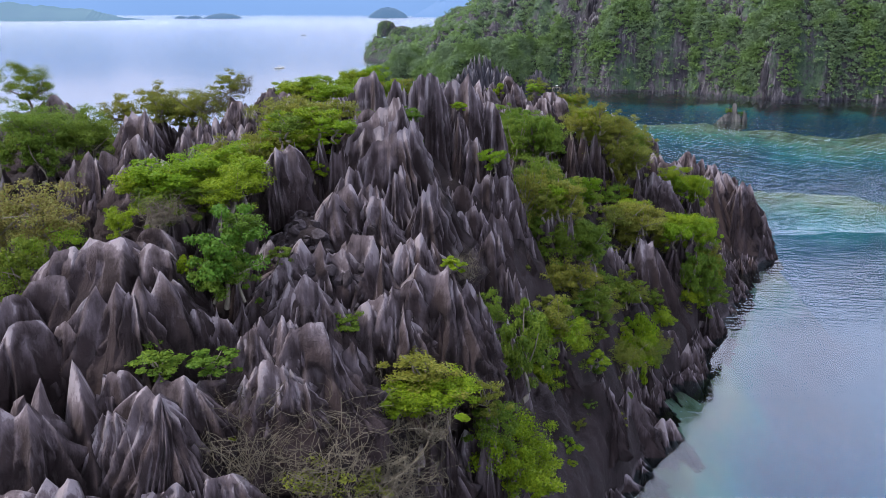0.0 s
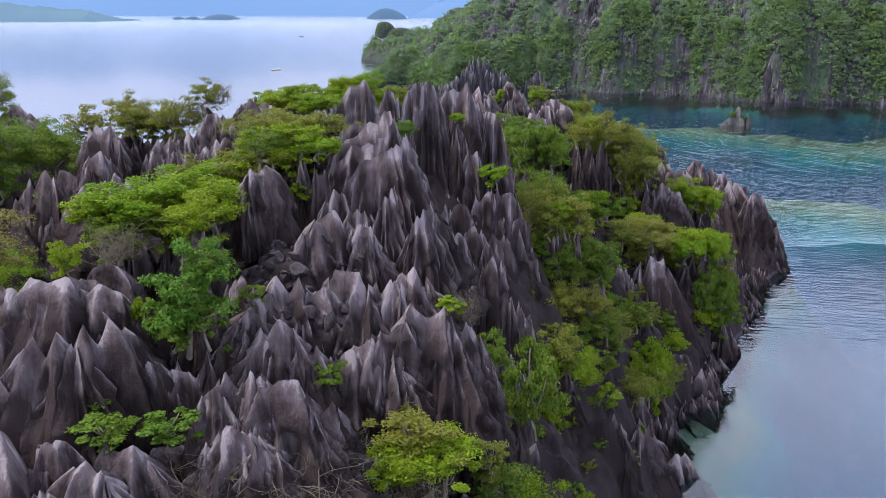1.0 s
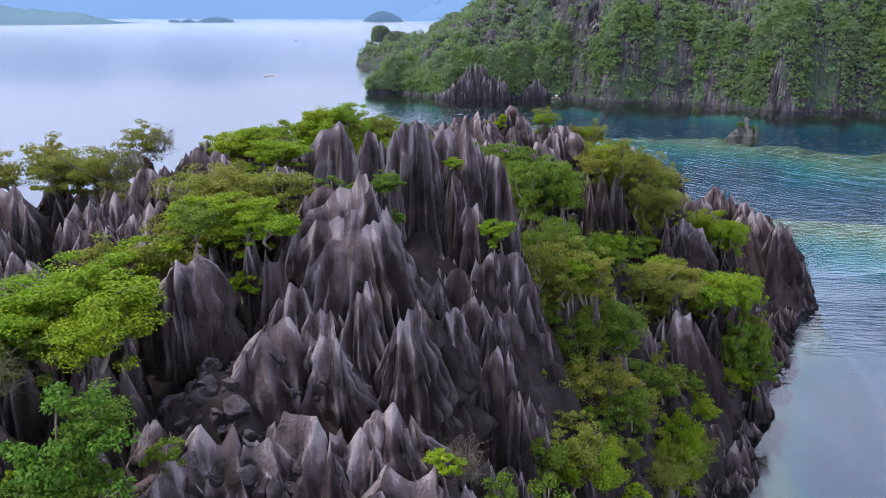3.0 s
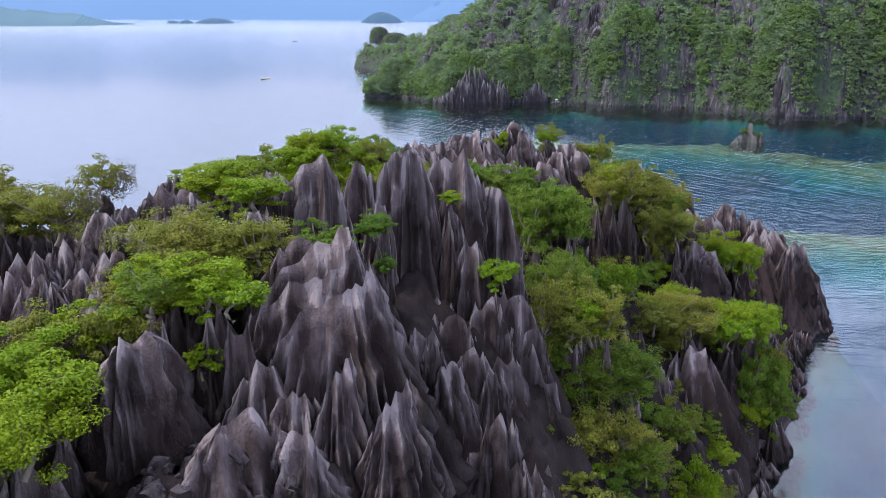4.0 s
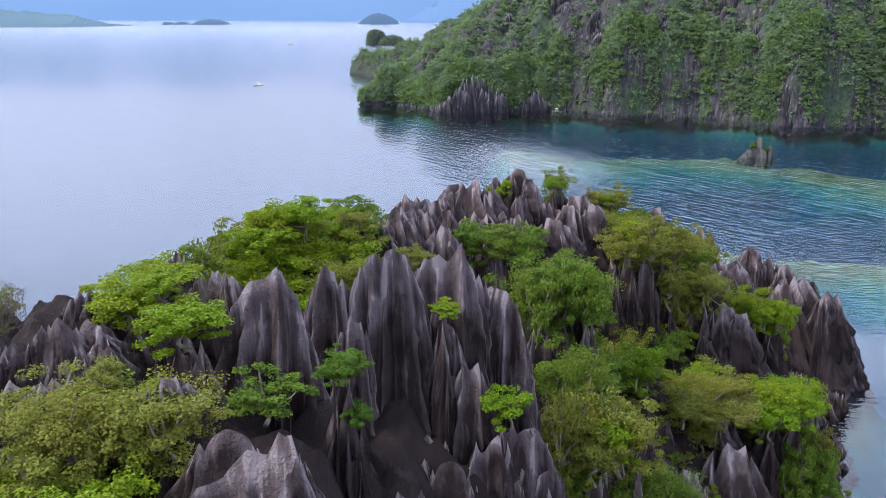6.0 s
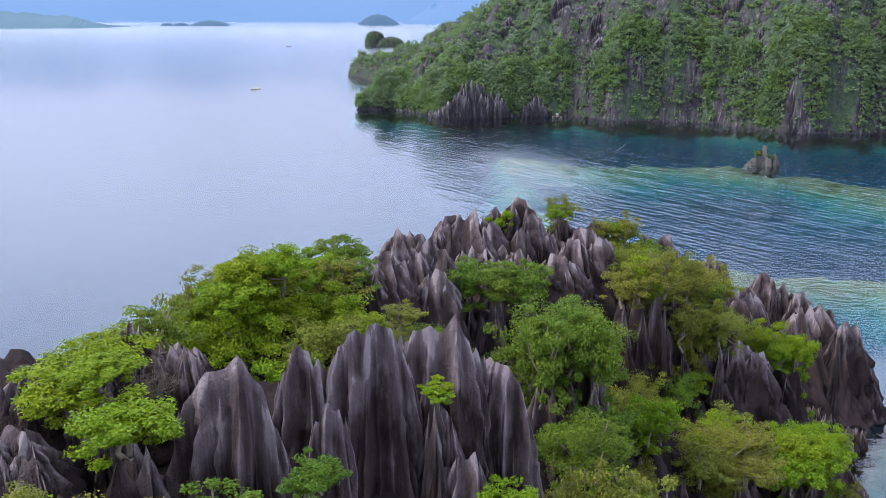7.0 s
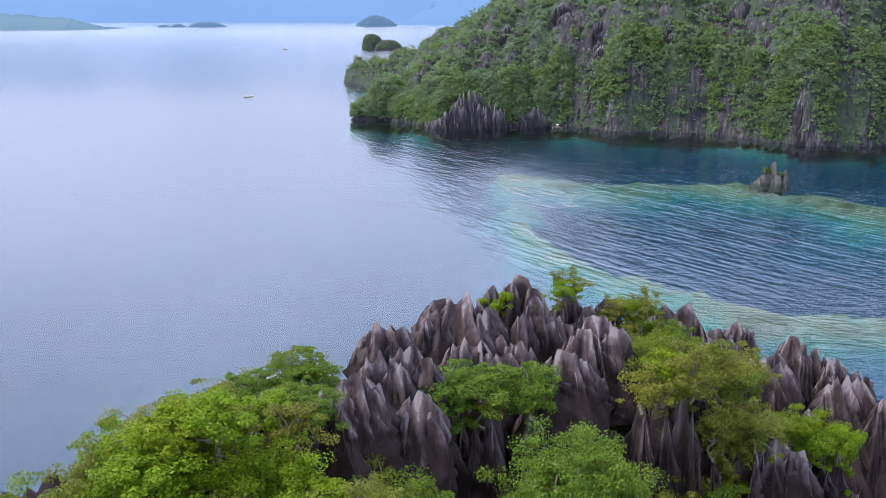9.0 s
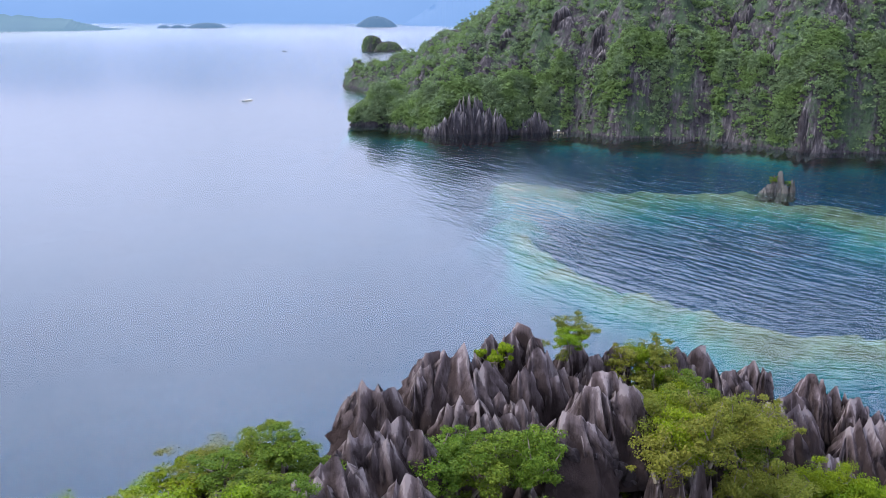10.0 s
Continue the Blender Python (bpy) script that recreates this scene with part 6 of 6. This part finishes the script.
def scatter(kinds, n, region, low, high, seed, floor=3.0):
    """Scrub over a stretch of the island, rooted on its ground."""
    rng = random.Random(seed)
    for i in range(n):
        for tries in range(40):
            x, y = rng.uniform(region[0], region[1]), rng.uniform(region[2], region[3])
            z = float(ground_base(np.array([x]), np.array([y]))[0])
            if z > floor and veg(x, y) > rng.random():
                break
        w = rng.uniform(low, high)
        plant(rng.choice(kinds), x, y, z + w * 0.35, w, w * rng.uniform(0.6, 0.85))


def veg(x, y):
    """Where scrub takes hold: it fills the gullies and leaves the walls bare."""
    return float(np.clip((fbm(np.array([x / 6.0]), np.array([y / 6.0]), 0, 91, 2)[0] - 0.38) * 5, 0, 1))


scatter(("green", "olive", "olive", "bright"), 76, (7, 42, 60, 128), 2.2, 4.6, 1)
scatter(("scrub", "bush", "scrub"), 140, (5, 44, 55, 132), 1.0, 2.2, 2)
scatter(("green", "bright", "olive"), 26, (-16, 2, 78, 104), 3.0, 5.5, 3, 15)
scatter(("green", "bright", "olive"), 20, (-40, -18, 40, 76), 2.5, 4.5, 4, 10)


for models in [young + grown for young, grown in KINDS.values()] + list(SMALL_KINDS.values()):
    for model in models:
        for ob in (*model.children_recursive, model):
            bpy.data.objects.remove(ob)


# ---- the rocky islet on the reef, and boats ----
def reef_islet():
    rng = np.random.default_rng(9)
    pieces = []
    for dx, dy, z, r, h in ((0, 0, 6.9, 1.7, 8.0), (-1.6, 0.5, 5.6, 1.7, 6), (3.6, -0.3, 4.4, 1.3, 6.0), (4.8, 0.6, 3.6, 1.0, 5), (-4.2, -0.2, 2.2, 2.2, 3), (0.8, -1.6, 3.2, 1.9, 4.5), (-3, 0.3, 3.0, 2.0, 4), (2.2, 0.2, 2.6, 1.6, 4)):
        v, f = spire(rng, z, h, r, 0.7, 7, 0.3, 1.1, rng.uniform(0, 3), r * 0.4, 0.6, 1.0)
        pieces.append((v[:, :3] + np.array((dx, dy, 0)), f))
    v, f = joined(pieces)
    ob = new("reef_rock", np_mesh("reef_rock", v, f, rock_material("limestone_islet", (0.09, 0.084, 0.08), (0.18, 0.168, 0.16), (0.36, 0.33, 0.33), (0.46, 0.43, 0.43), 0.6)))
    ob.location, ob.scale = (99.5, 290, 0), (0.9, 0.9, 0.92)
    return tagged(ob, "small jagged limestone islet standing on the reef", "rock")


reef_islet()


def outrigger_boat(x, y, turn, k, hull_mat):
    root = tagged(new("outrigger_boat"), "small outrigger boat afloat on the calm sea", "boat", "boats")
    s = np.linspace(-1, 1, 15)
    hull = []
    for t in s:
        w, keel, rail = 0.55 * (1 - abs(t) ** 2.5) + 0.03, -0.25 + 0.35 * abs(t) ** 3, 0.55 + 0.5 * abs(t) ** 3
        hull += [(t * 4, -w, rail), (t * 4, -w * 0.7, 0.1), (t * 4, 0, keel), (t * 4, w * 0.7, 0.1), (t * 4, w, rail), (t * 4, w * 0.8, rail - 0.1), (t * 4, 0, rail - 0.35), (t * 4, -w * 0.8, rail - 0.1)]
    part("hull", np_mesh("hull", hull, grid_faces(15, 8, True), hull_mat), root)
    for side in (-1, 1):
        v, f = tube([(-3, side * 2.2, 0.12), (0, side * 2.3, 0.08), (3, side * 2.2, 0.25)], (0.07, 0.08, 0.06), 6)
        part("outrigger", np_mesh("outrigger", v, f, BAMBOO), root)
    for bx in (-1.6, 1.6):
        v, f = tube([(bx, -2.25, 0.12), (bx, 0, 0.75), (bx, 2.25, 0.12)], (0.05, 0.05, 0.05), 6)
        part("crossbeam", np_mesh("crossbeam", v, f, BAMBOO), root)
    bm = bmesh.new()
    bmesh.ops.create_cube(bm, size=1, matrix=Matrix.Diagonal((2.6, 1.3, 0.08, 1)))
    bmesh.ops.bevel(bm, geom=bm.edges[:], offset=0.03, segments=2, affect="EDGES")
    me = bpy.data.meshes.new("awning")
    bm.to_mesh(me)
    bm.free()
    me.materials.append(HULL_WHITE)
    part("awning", me, root).location = (-0.4, 0, 1.75)
    for px, py in ((-1.5, -0.45), (-1.5, 0.45), (0.7, -0.45), (0.7, 0.45)):
        v, f = tube([(px, py, 0.3), (px, py, 1.73)], (0.03, 0.03), 6)
        part("post", np_mesh("post", v, f, BAMBOO), root)
    root.matrix_world = pose(x, y, 0.0, 0, 0, turn) @ Matrix.Diagonal((k, k, k, 1))
    return root


outrigger_boat(-101.9, 536.7, 60, 1.0, HULL_WHITE)
outrigger_boat(-177.6, 1109.6, 35, 0.9, HULL_DARK)
outrigger_boat(54.0, 405.5, 80, 0.9, HULL_DARK)
